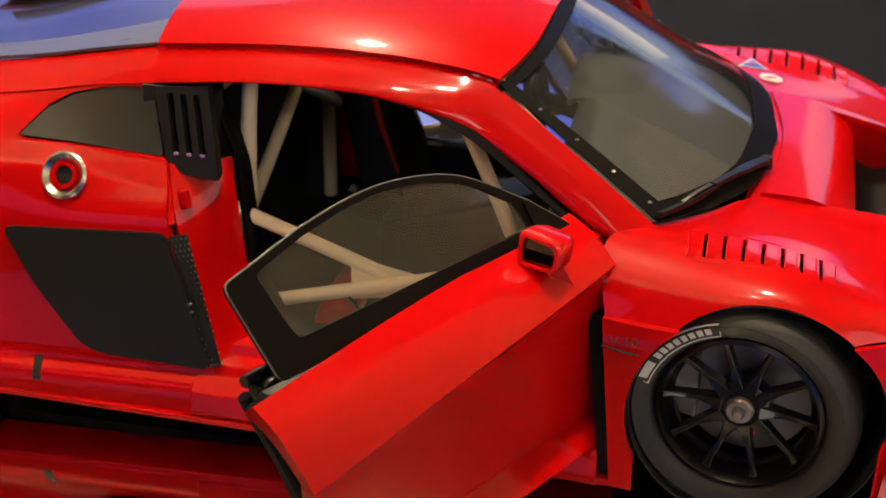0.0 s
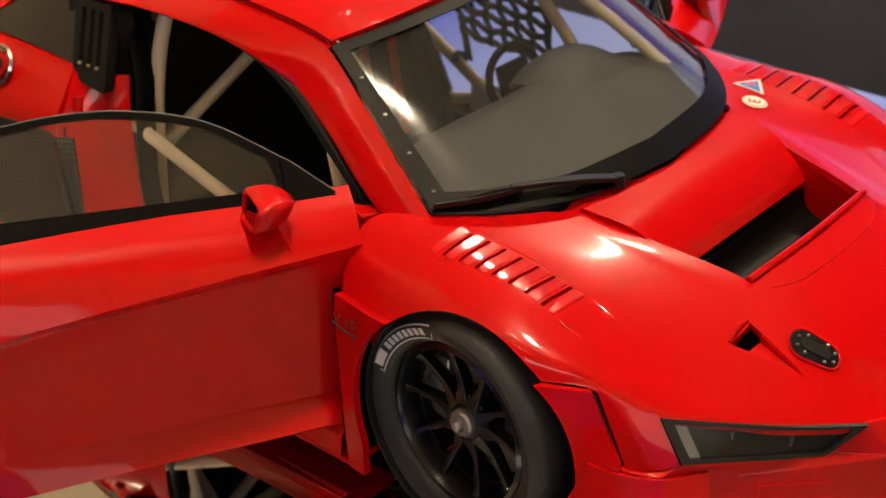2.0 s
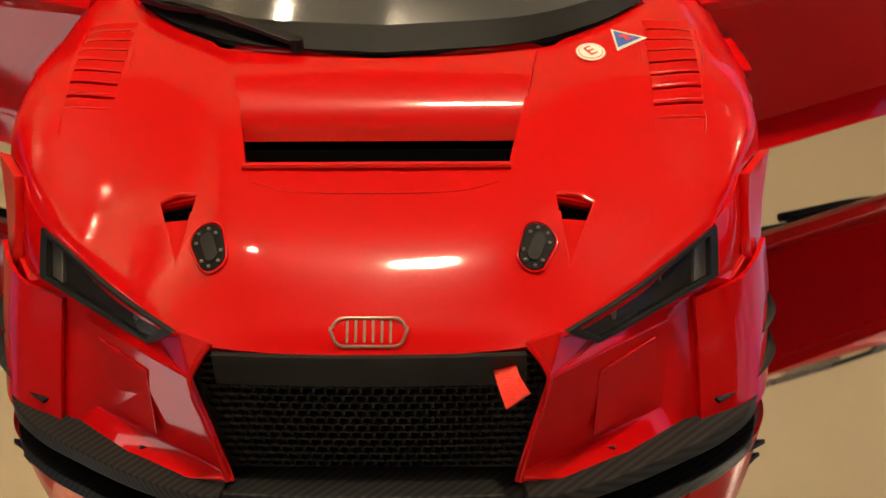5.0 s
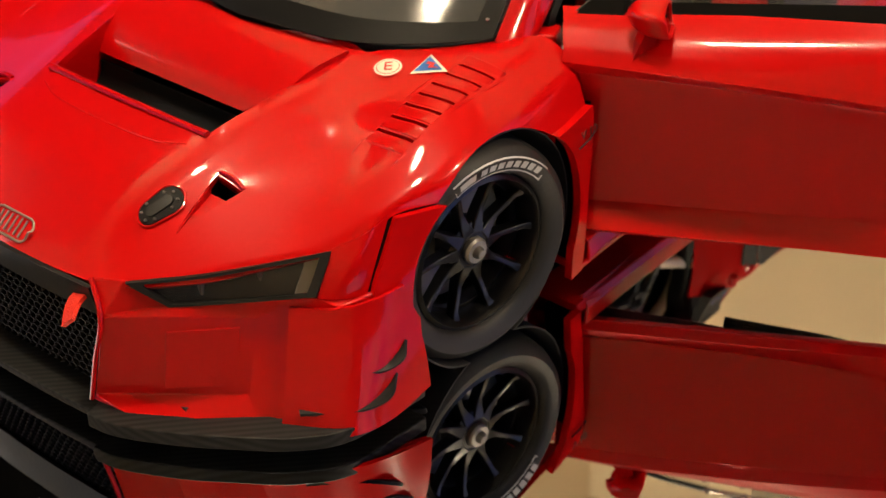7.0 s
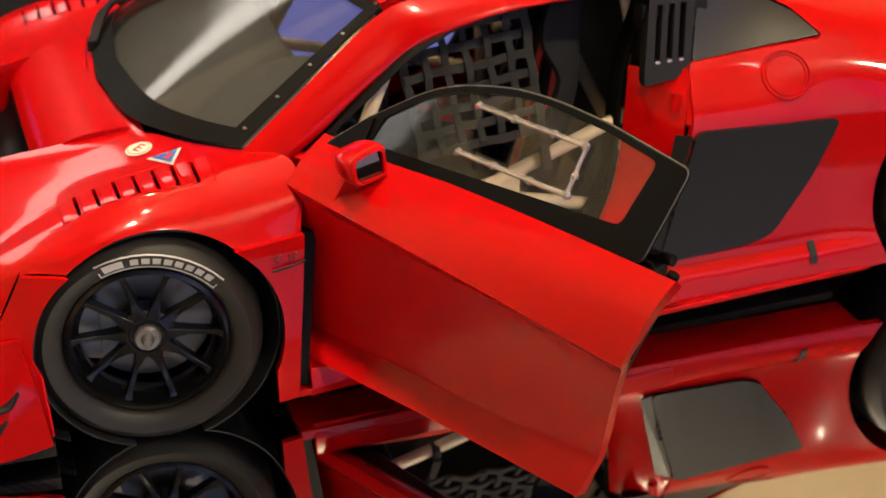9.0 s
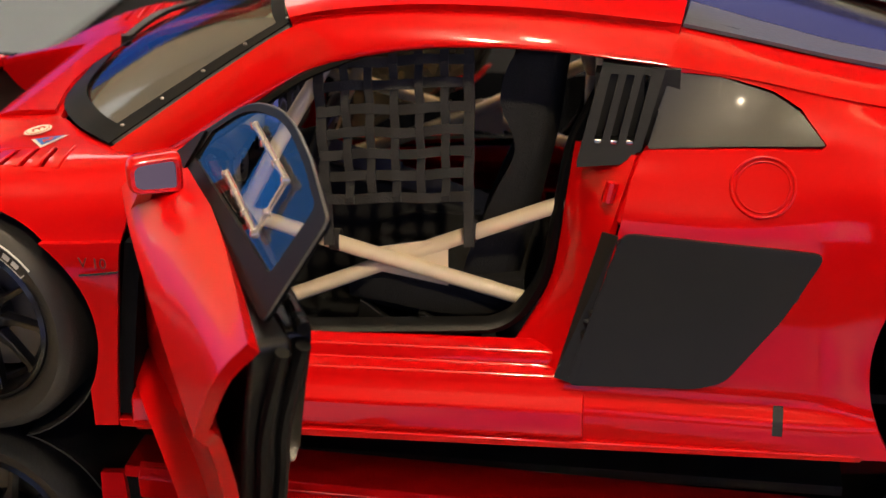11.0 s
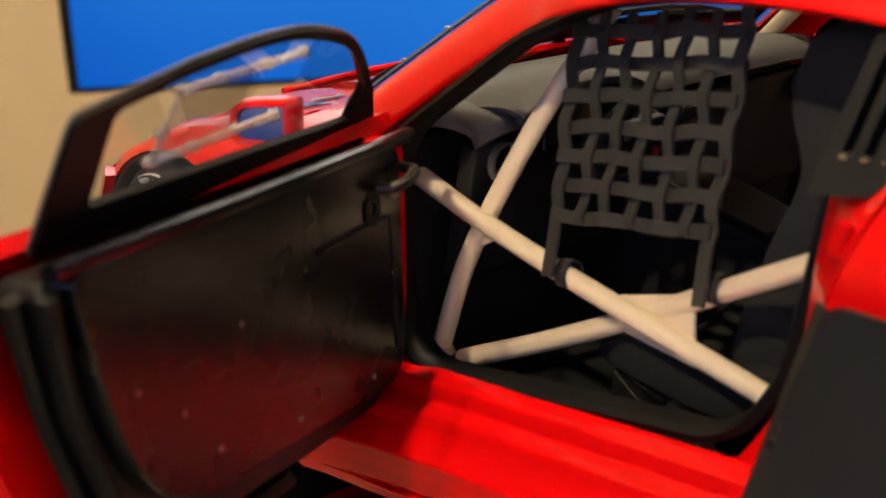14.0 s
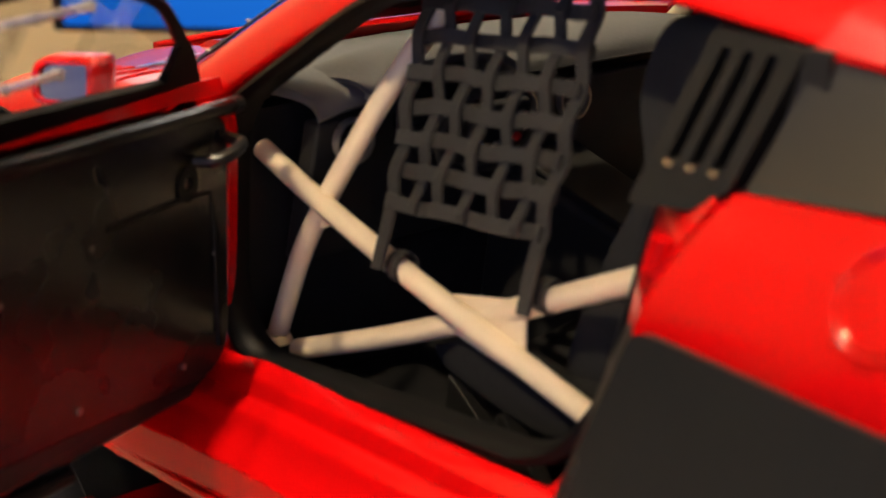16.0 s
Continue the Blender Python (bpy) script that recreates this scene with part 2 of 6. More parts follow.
def part(name, bm, material, parent=None, label="", thick=0.0, bevel=0.0, seg=2, angle=35, cuts=(), scale=K):
    """One mesh object; thick: a skin pushed inwards; cuts: solids taken away."""
    bm = bm.copy()
    bmesh.ops.scale(bm, vec=(scale,) * 3, verts=bm.verts)
    for f in bm.faces:
        f.smooth = True
    me = bpy.data.meshes.new(name)
    bm.to_mesh(me)
    bm.free()
    ob = new(name, me)
    me.materials.append(material)
    if thick:
        s = ob.modifiers.new("skin", "SOLIDIFY")
        s.thickness, s.offset, s.use_even_offset = thick * scale, -1, False
    tools = []
    for c in cuts:
        c = c.copy()
        bmesh.ops.scale(c, vec=(scale,) * 3, verts=c.verts)
        cm = bpy.data.meshes.new("tool")
        c.to_mesh(cm)
        c.free()
        co = new("tool", cm)
        b = ob.modifiers.new("cut", "BOOLEAN")
        b.operation, b.object, b.solver = "DIFFERENCE", co, "EXACT"
        tools.append(co)
    if bevel:
        b = ob.modifiers.new("edge", "BEVEL")
        b.width, b.segments, b.limit_method, b.angle_limit = bevel * scale, seg, "ANGLE", radians(28)
        b.harden_normals = True
    if ob.modifiers:
        dg = bpy.context.evaluated_depsgraph_get()
        done = bpy.data.meshes.new_from_object(ob.evaluated_get(dg))
        ob.modifiers.clear()
        ob.data = done
        done.name = name
        bpy.data.meshes.remove(me)
        me = done
        for co in tools:
            cm = co.data
            bpy.data.objects.remove(co)
            bpy.data.meshes.remove(cm)
    for p in me.polygons:
        p.use_smooth = True
    if not bevel:
        me.set_sharp_from_angle(angle=radians(angle))
    if parent:
        ob.parent = parent
    if label:
        tagged(ob, label)
    return ob


def both(name, bm, material, parent, label="", **kw):
    """A part on the left and its twin on the right."""
    right = mirrored(bm)
    kr = dict(kw)
    if "cuts" in kw:
        kr["cuts"] = [mirrored(c) for c in kw["cuts"]]
    return part(name, bm, material, parent, label, **kw), part(name, right, material, parent, label, **kr)


def thing(name, label, category, group=""):
    return tagged(new(name), label, category, group)


# ---- the room ----
def plane_wall(name, lo, hi, m, label):
    return tagged(part(name, box(lo, hi), m), label, "wall", kind="structure")


BEIGE = mat("beige_wall", (0.70, 0.56, 0.36), 0.8, 0, 0, 0.25, 60, 0.06)
CEIL = mat("dim_ceiling", (0.18, 0.145, 0.095), 0.9, 0, 0, 0.1, 60, 0.04)
FLOORM = mat("brown_floor", (0.12, 0.085, 0.055), 0.6, 0, 0, 0.2, 40, 0.2)
TABLE = mat("black_table", (0.004, 0.004, 0.0045), 0.7, 0, 0, 0.1, 300, 0.2, 0.1)
MAT = mat("grey_blue_cloth", (0.12, 0.15, 0.20), 0.9, 0, 0, 0.5, 900, 0.15)
MIRROR = mat("black_mirror", (0.63, 0.64, 0.67), 0.02, 1.0)
DARKWALL = mat("dark_curtain", (0.0022, 0.0022, 0.0025), 0.9, 0, 0, 0.3, 50, 0.2, 0.03)

plane_wall("wall_north", (-40, 46, -14), (31, 47, 44), DARKWALL, "dark curtained wall of the room")
plane_wall("wall_south", (-40, -27, -14), (31, -26, 44), BEIGE, "plain beige painted wall of the room")
plane_wall("wall_east", (30, -26, -14), (31, 46, 44), BEIGE, "plain beige painted wall of the room")
plane_wall("wall_west", (-41, -26, -14), (-40, 46, 44), BEIGE, "plain beige painted wall of the room")
tagged(part("ceiling", box((-41, -27, 44), (31, 47, 45)), CEIL), "plain dim grey-brown ceiling", "ceiling", kind="structure")
tagged(part("floor", box((-41, -27, -15), (31, 47, -14)), FLOORM), "dark brown room floor", "floor", kind="structure")

folds = [(-17 + 0.25 * k, -25.4 + 0.35 * math.sin(k * 1.1) + 0.12 * math.sin(k * 2.7)) for k in range(129)]
curtain = thing("curtain", "dark floor-length curtain hanging in folds before the wall", "curtain")
part("cloth", sheet([[(x, y, -13.8), (x, y * 0.998, 10.0), (x, y, 33.0)] for x, y in folds]), DARKWALL, curtain, thick=0.08)
part("rail", tube([(-17.5, -25.4, 33.2), (15.5, -25.4, 33.2)], 0.2, 8), SILVER, curtain)

table = thing("table", "black table under the mirrored display base", "table")
part("tabletop", box((-7, -4.6, -0.75), (2.75, 9, -0.25)), TABLE, table, bevel=0.08)
for lx, ly in ((-6.5, -4.1), (2.2, -4.1), (-6.5, 8.5), (2.2, 8.5)):
    part("leg", box((lx - 0.4, ly - 0.4, -14), (lx + 0.4, ly + 0.4, -0.75)), TABLE, table, bevel=0.05)
tagged(part("table_mat", box((1.52, -4.4, -0.25), (2.7, 3.5, -0.19)), MAT, bevel=0.03), "grey-blue woven cloth mat lying on the table", "mat")
plate = thing("display_base", "mirror-polished display base under the model car", "display base")
part("mirror_plate", box((-4.2, -2.5, -0.06), (1.47, 2.5, 0.0)), MIRROR, plate, "polished black mirror plate", bevel=0.012)
part("plinth", box((-4.16, -2.46, -0.25), (1.43, 2.46, -0.06)), BLACK, plate, bevel=0.01)

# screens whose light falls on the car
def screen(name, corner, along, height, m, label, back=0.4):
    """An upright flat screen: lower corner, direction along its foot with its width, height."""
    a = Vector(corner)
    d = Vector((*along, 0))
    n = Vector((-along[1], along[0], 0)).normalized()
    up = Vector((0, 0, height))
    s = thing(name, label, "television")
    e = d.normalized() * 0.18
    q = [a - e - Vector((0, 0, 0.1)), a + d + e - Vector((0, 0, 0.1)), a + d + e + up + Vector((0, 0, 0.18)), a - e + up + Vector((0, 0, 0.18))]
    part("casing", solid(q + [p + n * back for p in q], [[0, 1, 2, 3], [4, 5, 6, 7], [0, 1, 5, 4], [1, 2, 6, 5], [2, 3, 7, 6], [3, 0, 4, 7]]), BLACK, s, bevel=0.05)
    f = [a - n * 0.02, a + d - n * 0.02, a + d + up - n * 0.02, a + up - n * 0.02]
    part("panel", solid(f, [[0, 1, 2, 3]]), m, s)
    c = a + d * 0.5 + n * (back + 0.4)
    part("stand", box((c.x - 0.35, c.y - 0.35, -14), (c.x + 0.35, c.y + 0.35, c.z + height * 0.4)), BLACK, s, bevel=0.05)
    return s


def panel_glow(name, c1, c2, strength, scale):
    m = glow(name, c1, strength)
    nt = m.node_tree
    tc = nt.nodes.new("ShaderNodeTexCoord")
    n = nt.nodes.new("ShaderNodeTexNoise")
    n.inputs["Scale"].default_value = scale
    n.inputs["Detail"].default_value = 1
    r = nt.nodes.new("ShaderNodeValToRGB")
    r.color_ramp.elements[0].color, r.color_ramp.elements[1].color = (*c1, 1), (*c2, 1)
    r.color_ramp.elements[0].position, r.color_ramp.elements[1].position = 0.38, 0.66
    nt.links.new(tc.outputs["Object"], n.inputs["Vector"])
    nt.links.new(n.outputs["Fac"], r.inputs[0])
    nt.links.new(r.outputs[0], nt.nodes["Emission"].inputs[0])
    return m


screen("television", (18.0, -8.5, -2.6), (-10.0, -10.1), 5.2, panel_glow("blue_picture", (0.004, 0.11, 0.62), (0.03, 0.28, 0.9), 0.55, 1.6), "flat television showing a bright blue picture")
screen("television", (-10.5, 5.0, 0.6), (9.5, 7.5), 5.0, panel_glow("pale_picture", (0.16, 0.2, 0.75), (0.75, 0.75, 0.95), 1.1, 5), "flat television showing a pale violet picture")

screen("television", (-2.5, -23.0, 4.5), (-10.0, 0.0), 7.0, panel_glow("violet_picture", (0.10, 0.11, 0.55), (0.40, 0.40, 0.85), 0.8, 2), "flat television showing a violet-blue picture")

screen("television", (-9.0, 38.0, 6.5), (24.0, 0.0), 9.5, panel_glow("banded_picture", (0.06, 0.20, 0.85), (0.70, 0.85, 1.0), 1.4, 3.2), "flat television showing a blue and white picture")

# a bright window with a white blind in the east wall
win = tagged(part("window_1", box((29.7, -26.9, 4.4), (30.1, -11.2, 18.5)), CEIL), "white framed window with a drawn bright blind", "window", kind="structure")
part("blind", box((29.65, -26.4, 4.9), (29.7, -11.7, 18.0)), glow("blind_glow", (1.0, 0.95, 0.87), 1.8), win)
for y in (-26.5, -11.6):
    part("window_frame", box((29.5, y - 0.25, 4.9), (29.7, y + 0.25, 18.0)), CEIL, win)
tubes = thing("panel_light", "long white fluorescent panel light under the ceiling", "lamp")
part("housing", box((1.0, -22.7, 12.38), (13.0, -16.6, 13.0)), CEIL, tubes, bevel=0.05)
part("diffuser", box((1.2, -22.5, 12.2), (12.8, -16.8, 12.36)), glow("tube_glow", (1.0, 0.92, 0.82), 4.8), tubes)
for x in (3.0, 11.0):
    part("rod", tube([(x, -19.6, 13.0), (x, -19.6, 44)], 0.1, 8), SILVER, tubes)

# a frosted globe straight above, and added hanging bowls that fill the far walls
def chandelier(at, bulbs, color):
    """Frosted globes hung from one ceiling rail: each with its place, radius and power."""
    o = thing("ceiling_lamp", "warm frosted globes hung from the ceiling, the far north one added as fill", "lamp")
    o.location = Vector(at) * K
    for x, y, size, power in bulbs:
        part("bulb", spin([(0.01, -size), (size * 0.6, -size * 0.8), (size * 0.93, -size * 0.38), (size, 0), (size * 0.93, size * 0.38), (size * 0.6, size * 0.8), (0.3, size), (0.01, size)], 32, (x, y, 0), 2), glow("globe_glow", color, power), o)
        part("shade", spin([(0.3, size + 0.5), (size * 1.1, size * 0.75), (size * 1.2, size * 0.2), (size * 1.24, size * 0.2), (size * 1.15, size * 0.85), (0.3, size + 0.7)], 28, (x, y, 0), 2), CEIL, o)
        part("arm", tube([(x, y, size + 0.5), (x * 0.9, y * 0.9, size + 2.2), (0, 0, 4.0)], 0.14, 8), SILVER, o)
    part("rod", tube([(0, 0, 3.8), (0, 0, 44 - at[2])], 0.2, 8), SILVER, o)
    return o


def fill_uplighter(at, size, power, color):
    o = thing("fill_bowl_lamp", "added metal bowl lamp, out of view, that fills the wall with warm light", "lamp")
    o.location = Vector((at[0], at[1], 0)) * K
    z = at[2]
    part("bowl", spin([(0.2, z - 1.2), (size * 0.7, z - 0.8), (size, z), (size * 0.95, z), (size * 0.66, z - 0.7), (0.2, z - 1.0)], 32, (0, 0, 0), 2), SILVER, o)
    part("bulb", spin([(0.01, z + 1.2), (size * 0.3, z + 1.0), (size * 0.42, z + 0.4), (size * 0.42, z - 0.6), (0.01, z - 0.7)], 24, (0, 0, 0), 2), glow("fill_uplight_glow", color, power), o)
    for k in range(3):
        a = 2 * math.pi * k / 3
        part("rod", tube([(size * math.cos(a), size * math.sin(a), z), (0, 0, z + 6)], 0.06, 6), SILVER, o)
    part("stem", tube([(0, 0, z + 6), (0, 0, 44)], 0.12, 8), SILVER, o)
    return o


# third globe, far north: added fill light for the car's left side
chandelier((0.5, 0.0, 22), ((0.5, 0.0, 0.65, 1020), (-2.0, -6.2, 0.45, 380), (-8.0, 19.0, 0.45, 1950)), (1.0, 0.80, 0.53))
# both bowls are added out of view to brighten the far walls
fill_uplighter((-8, -17, 29), 2.0, 760, (1.0, 0.84, 0.61))
fill_uplighter((-14, 16, 29), 2.0, 330, (1.0, 0.86, 0.65))

# ---- the model car ----
car = thing("model_car", "glossy red scale model racing car with both doors open", "model car")


# front clam: rows from the windscreen to the nose, points from the middle outwards
CLAM = [
    [(0.00, 0.00, 0.742), (-0.05, 0.40, 0.744), (-0.10, 0.48, 0.747), (-0.20, 0.60, 0.752), (-0.32, 0.71, 0.757), (-0.42, 0.80, 0.757), (-0.425, 0.90, 0.695), (-0.405, 0.954, 0.60)],
    [(0.03, 0.00, 0.738), (-0.02, 0.40, 0.737), (-0.04, 0.49, 0.738), (-0.09, 0.61, 0.742), (-0.17, 0.72, 0.750), (-0.22, 0.82, 0.742), (-0.22, 0.92, 0.69), (-0.22, 0.985, 0.60)],
    [(0.22, 0.00, 0.708), (0.22, 0.362, 0.704), (0.20, 0.47, 0.697), (0.16, 0.60, 0.697), (0.10, 0.71, 0.715), (0.06, 0.83, 0.730), (0.03, 0.942, 0.695), (0.00, 1.000, 0.61)],
    [(0.46, 0.00, 0.668), (0.447, 0.324, 0.662), (0.43, 0.46, 0.640), (0.39, 0.60, 0.628), (0.32, 0.71, 0.640), (0.25, 0.83, 0.668), (0.215, 0.94, 0.655), (0.19, 0.990, 0.597)],
    [(0.69, 0.00, 0.592), (0.68, 0.30, 0.590), (0.64, 0.45, 0.572), (0.58, 0.60, 0.553), (0.50, 0.71, 0.560), (0.42, 0.815, 0.588), (0.378, 0.878, 0.600), (0.358, 0.906, 0.588)],
    [(0.86, 0.00, 0.492), (0.85, 0.26, 0.488), (0.82, 0.45, 0.480), (0.71, 0.60, 0.495), (0.60, 0.71, 0.516), (0.50, 0.817, 0.537), (0.46, 0.86, 0.53), (0.44, 0.89, 0.51)],
    [(0.925, 0.00, 0.437), (0.915, 0.25, 0.440), (0.88, 0.43, 0.450), (0.75, 0.60, 0.462), (0.635, 0.71, 0.485), (0.53, 0.812, 0.508), (0.485, 0.86, 0.495), (0.46, 0.885, 0.475)],
]
NU, NV = 8, 6
g = loft(CLAM, NU, NV)
full = [[Vector((p.x, -p.y, p.z)) for p in r[:0:-1]] + r for r in g]
mid = len(g[0]) - 1


LOUVRES = {1: (-0.160, 0.056), -1: (-0.168, 0.052)}  # first slot and pitch on either fender


def louvre(i, sgn):
    """A slot between two louvre blades on the fender, by its number."""
    x = LOUVRES[sgn][0] + LOUVRES[sgn][1] * i
    return solid([(x, 0.70 + 0.02 * (i < 1), 0.60), (x + 0.010, 0.70, 0.60), (x + 0.010, 0.826, 0.60), (x, 0.826, 0.60),
                  (x, 0.70, 0.9), (x + 0.010, 0.70, 0.9), (x + 0.010, 0.826, 0.9), (x, 0.826, 0.9)],
                 [[0, 1, 2, 3], [4, 5, 6, 7], [0, 1, 5, 4], [1, 2, 6, 5], [2, 3, 7, 6], [3, 0, 4, 7]])


arch = spin([(0.001, 0.5), (0.352, 0.5), (0.352, 1.2), (0.001, 1.2)], 72, (0.02, 0, 0.33), 1)
DUCT = ((0.522, 0.439), (0.521, 0.527), (0.705, 0.465))  # inner, outer and front corner of the sunk duct
duct = prism(DUCT, 2, 0.5, 0.8)
slots = {sgn: [louvre(i, sgn) for i in range(7)] + [duct, arch] for sgn in (1, -1)}
hood = part("hood", sheet(full, lambda i, j: NU <= i < 3 * NU and abs(j + 0.5 - mid) < NV), RED, car, "glossy red hood with vents and louvred fenders",
            thick=0.02, cuts=slots[1] + [mirrored(s) for s in slots[-1]])


def on_skin(x, y):
    """A point just inside the clam's skin."""
    near = sorted((p for r in g for p in r), key=lambda p: (p.x - x) ** 2 + (p.y - y) ** 2)[:6]
    a = np.linalg.lstsq(np.array([[p.x, p.y, 1] for p in near]), np.array([p.z for p in near]), rcond=None)[0]
    return Vector((x, y, a[0] * x + a[1] * y + a[2] - 0.004))


for sgn in (1, -1):
    for i in range(8):
        x = LOUVRES[sgn][0] - 0.021 + LOUVRES[sgn][1] * i
        pts = []
        for k in range(7):
            y = 0.695 + 0.137 * k / 6
            near = sorted((p for r in g for p in r), key=lambda p: (p.x - x) ** 2 + (p.y - y) ** 2)[:6]
            a = np.linalg.lstsq(np.array([[p.x, p.y, 1] for p in near]), np.array([p.z for p in near]), rcond=None)[0]
            pts.append((x, y * sgn, a[0] * x + a[1] * y + a[2] + 0.002))
        rib = strip([Vector(p) + Vector((-0.003, 0, -0.0085)) for p in pts], Vector((0.0215 if sgn > 0 else 0.0195, 0, -0.0045)), Vector((0, 0, 0.009)))
        part("louvre", rib, RED, hood, bevel=0.007, seg=3)

# fender sides with the wheel arch
SIDE = [
    [(-0.405, 0.954, 0.60), (-0.398, 0.963, 0.53), (-0.385, 0.966, 0.38), (-0.37, 0.968, 0.22), (-0.36, 0.965, 0.075)],
    [(-0.22, 0.985, 0.60), (-0.22, 0.990, 0.53), (-0.22, 0.988, 0.38), (-0.24, 0.985, 0.22), (-0.26, 0.975, 0.075)],
    [(0.00, 1.000, 0.61), (0.00, 1.008, 0.53), (0.00, 1.01, 0.38), (0.00, 1.00, 0.22), (0.00, 0.99, 0.075)],
    [(0.19, 0.990, 0.597), (0.20, 1.003, 0.50), (0.20, 1.00, 0.38), (0.20, 0.99, 0.22), (0.20, 0.98, 0.075)],
    [(0.358, 0.906, 0.588), (0.405, 0.905, 0.50), (0.462, 0.912, 0.405), (0.45, 0.94, 0.33), (0.44, 0.955, 0.25)],
]
below = box((-0.30, 0.5, -0.1), (0.375, 1.2, 0.30))
both("fender", sheet(loft(SIDE, 10, 8), flip=True), RED, car, thick=0.025, cuts=[arch, below])
both("wheel_well", spin([(0.345, 0.62), (0.35, 0.62), (0.35, 0.955), (0.345, 0.955)], 48, (0.02, 0, 0.33), 1), TUB, car)

# hood vent: curved floor behind the black opening, side walls, lip
vent = [[(0.02 - 0.30 * y * y, y * 0.985, 0.7355), (0.10, y * 0.945, 0.722), (0.17, y * 0.915, 0.693), (0.215, y * 0.90, 0.658), (0.240, y * 0.89, 0.620)] for y in (-0.41, -0.2, 0, 0.2, 0.41)]
part("vent_floor", sheet(loft(vent, 8, 6)), RED, car, thick=0.015)
both("vent_wall", solid([(-0.03, 0.40, 0.738), (0.22, 0.362, 0.705), (0.45, 0.324, 0.663), (0.45, 0.324, 0.48), (0.22, 0.36, 0.48), (-0.03, 0.40, 0.55),
                         (-0.03, 0.415, 0.735), (0.22, 0.377, 0.70), (0.45, 0.339, 0.66), (0.45, 0.339, 0.48), (0.22, 0.375, 0.48), (-0.03, 0.415, 0.55)],
                        [[0, 1, 4, 5], [1, 2, 3, 4], [6, 7, 10, 11], [7, 8, 9, 10], [0, 1, 7, 6], [1, 2, 8, 7]]), RED, car)
part("vent_lip", tube(cr([(0.45, -0.33, 0.667), (0.462, 0, 0.674), (0.45, 0.33, 0.667)], 10), 0.010, 8), RED, car)
part("radiator_duct", sheet(loft([[(0.245, y, 0.60), (0.26, y, 0.55), (0.32, y, 0.52), (0.40, y, 0.55), (0.455, y, 0.62)] for y in (-0.38, -0.15, 0.15, 0.38)], 4, 4)), SEAL, car, thick=0.01)
for sgn in (1, -1):
    rim_a = tube(cr([(p.x, p.y * sgn, p.z) for p in (on_skin(x, y) for x, y in ((-0.24, 0.842), (-0.10, 0.842), (0.05, 0.840), (0.22, 0.830), (0.34, 0.815)))], 6), [0.002] * 3 + [0.005] * 18 + [0.002] * 4, 8)
    part("fender_ridge", rim_a, RED, hood)
    rim_b = tube(cr([(p.x, p.y * sgn, p.z) for p in (on_skin(x, y) for x, y in ((-0.26, 0.690), (-0.10, 0.684), (0.05, 0.684), (0.22, 0.69), (0.36, 0.70)))], 6), [0.002] * 3 + [0.0045] * 18 + [0.002] * 4, 8)
    part("fender_ridge", rim_b, RED, hood)

# ---- cabin shell ----
WS = [
    [(0.00, 0.00, 0.748), (-0.045, 0.35, 0.752), (-0.16, 0.56, 0.756), (-0.305, 0.703, 0.758)],
    [(-0.22, 0.00, 0.885), (-0.26, 0.34, 0.882), (-0.35, 0.53, 0.872), (-0.46, 0.660, 0.862)],
    [(-0.45, 0.00, 1.005), (-0.48, 0.32, 0.998), (-0.54, 0.50, 0.982), (-0.62, 0.613, 0.968)],
    [(-0.70, 0.00, 1.108), (-0.71, 0.30, 1.102), (-0.74, 0.46, 1.086), (-0.78, 0.567, 1.068)],
]


def whole(g):
    return [[Vector((p.x, -p.y, p.z)) for p in r[:0:-1]] + r for r in g]


wsg = whole(loft(WS, 6, 6))
windscreen = part("windscreen", sheet([[p + Vector((0, 0, 0.004)) for p in r] for r in wsg]), WSGLASS, car, "smoked windscreen with a black riveted border")
n, m2 = len(wsg), len(wsg[0])
part("border", sheet([[p + Vector((0.004, 0, 0.009)) for p in r] for r in wsg], lambda i, j: 2 <= i < n - 2 and 2 <= j < m2 - 3), SEAL, windscreen, thick=0.004)
rivet = spin([(0.001, 0.0), (0.006, 0.0), (0.006, 0.003), (0.003, 0.005), (0.001, 0.005)], 10, (0, 0, 0), 2)
for i in range(2, n, 4):
    for j in (1, m2 - 2):
        part("rivet", moved(rivet, Matrix.Translation(wsg[i][j] + Vector((0.007, 0, 0.014)))), DISC, windscreen)

ROOF = [
    [(-0.70, 0.00, 1.115), (-0.71, 0.30, 1.109), (-0.745, 0.47, 1.090), (-0.785, 0.573, 1.070), (-0.80, 0.625, 1.025), (-0.82, 0.665, 0.965), (-0.81, 0.63, 0.95)],
    [(-0.90, 0.00, 1.150), (-0.90, 0.30, 1.142), (-0.91, 0.47, 1.124), (-0.92, 0.575, 1.098), (-0.92, 0.635, 1.062), (-0.93, 0.672, 1.015), (-0.93, 0.637, 1.000)],
    [(-1.15, 0.00, 1.170), (-1.15, 0.30, 1.160), (-1.15, 0.47, 1.142), (-1.15, 0.575, 1.118), (-1.15, 0.635, 1.092), (-1.15, 0.672, 1.058), (-1.15, 0.637, 1.043)],
    [(-1.45, 0.00, 1.168), (-1.45, 0.30, 1.158), (-1.45, 0.46, 1.138), (-1.45, 0.565, 1.112), (-1.45, 0.625, 1.088), (-1.45, 0.668, 1.062), (-1.45, 0.633, 1.047)],
    [(-1.82, 0.00, 1.135), (-1.81, 0.29, 1.125), (-1.80, 0.44, 1.106), (-1.79, 0.545, 1.080), (-1.78, 0.605, 1.055), (-1.77, 0.648, 1.025), (-1.77, 0.613, 1.010)],
]
roof_g = loft(ROOF, 8, 6)
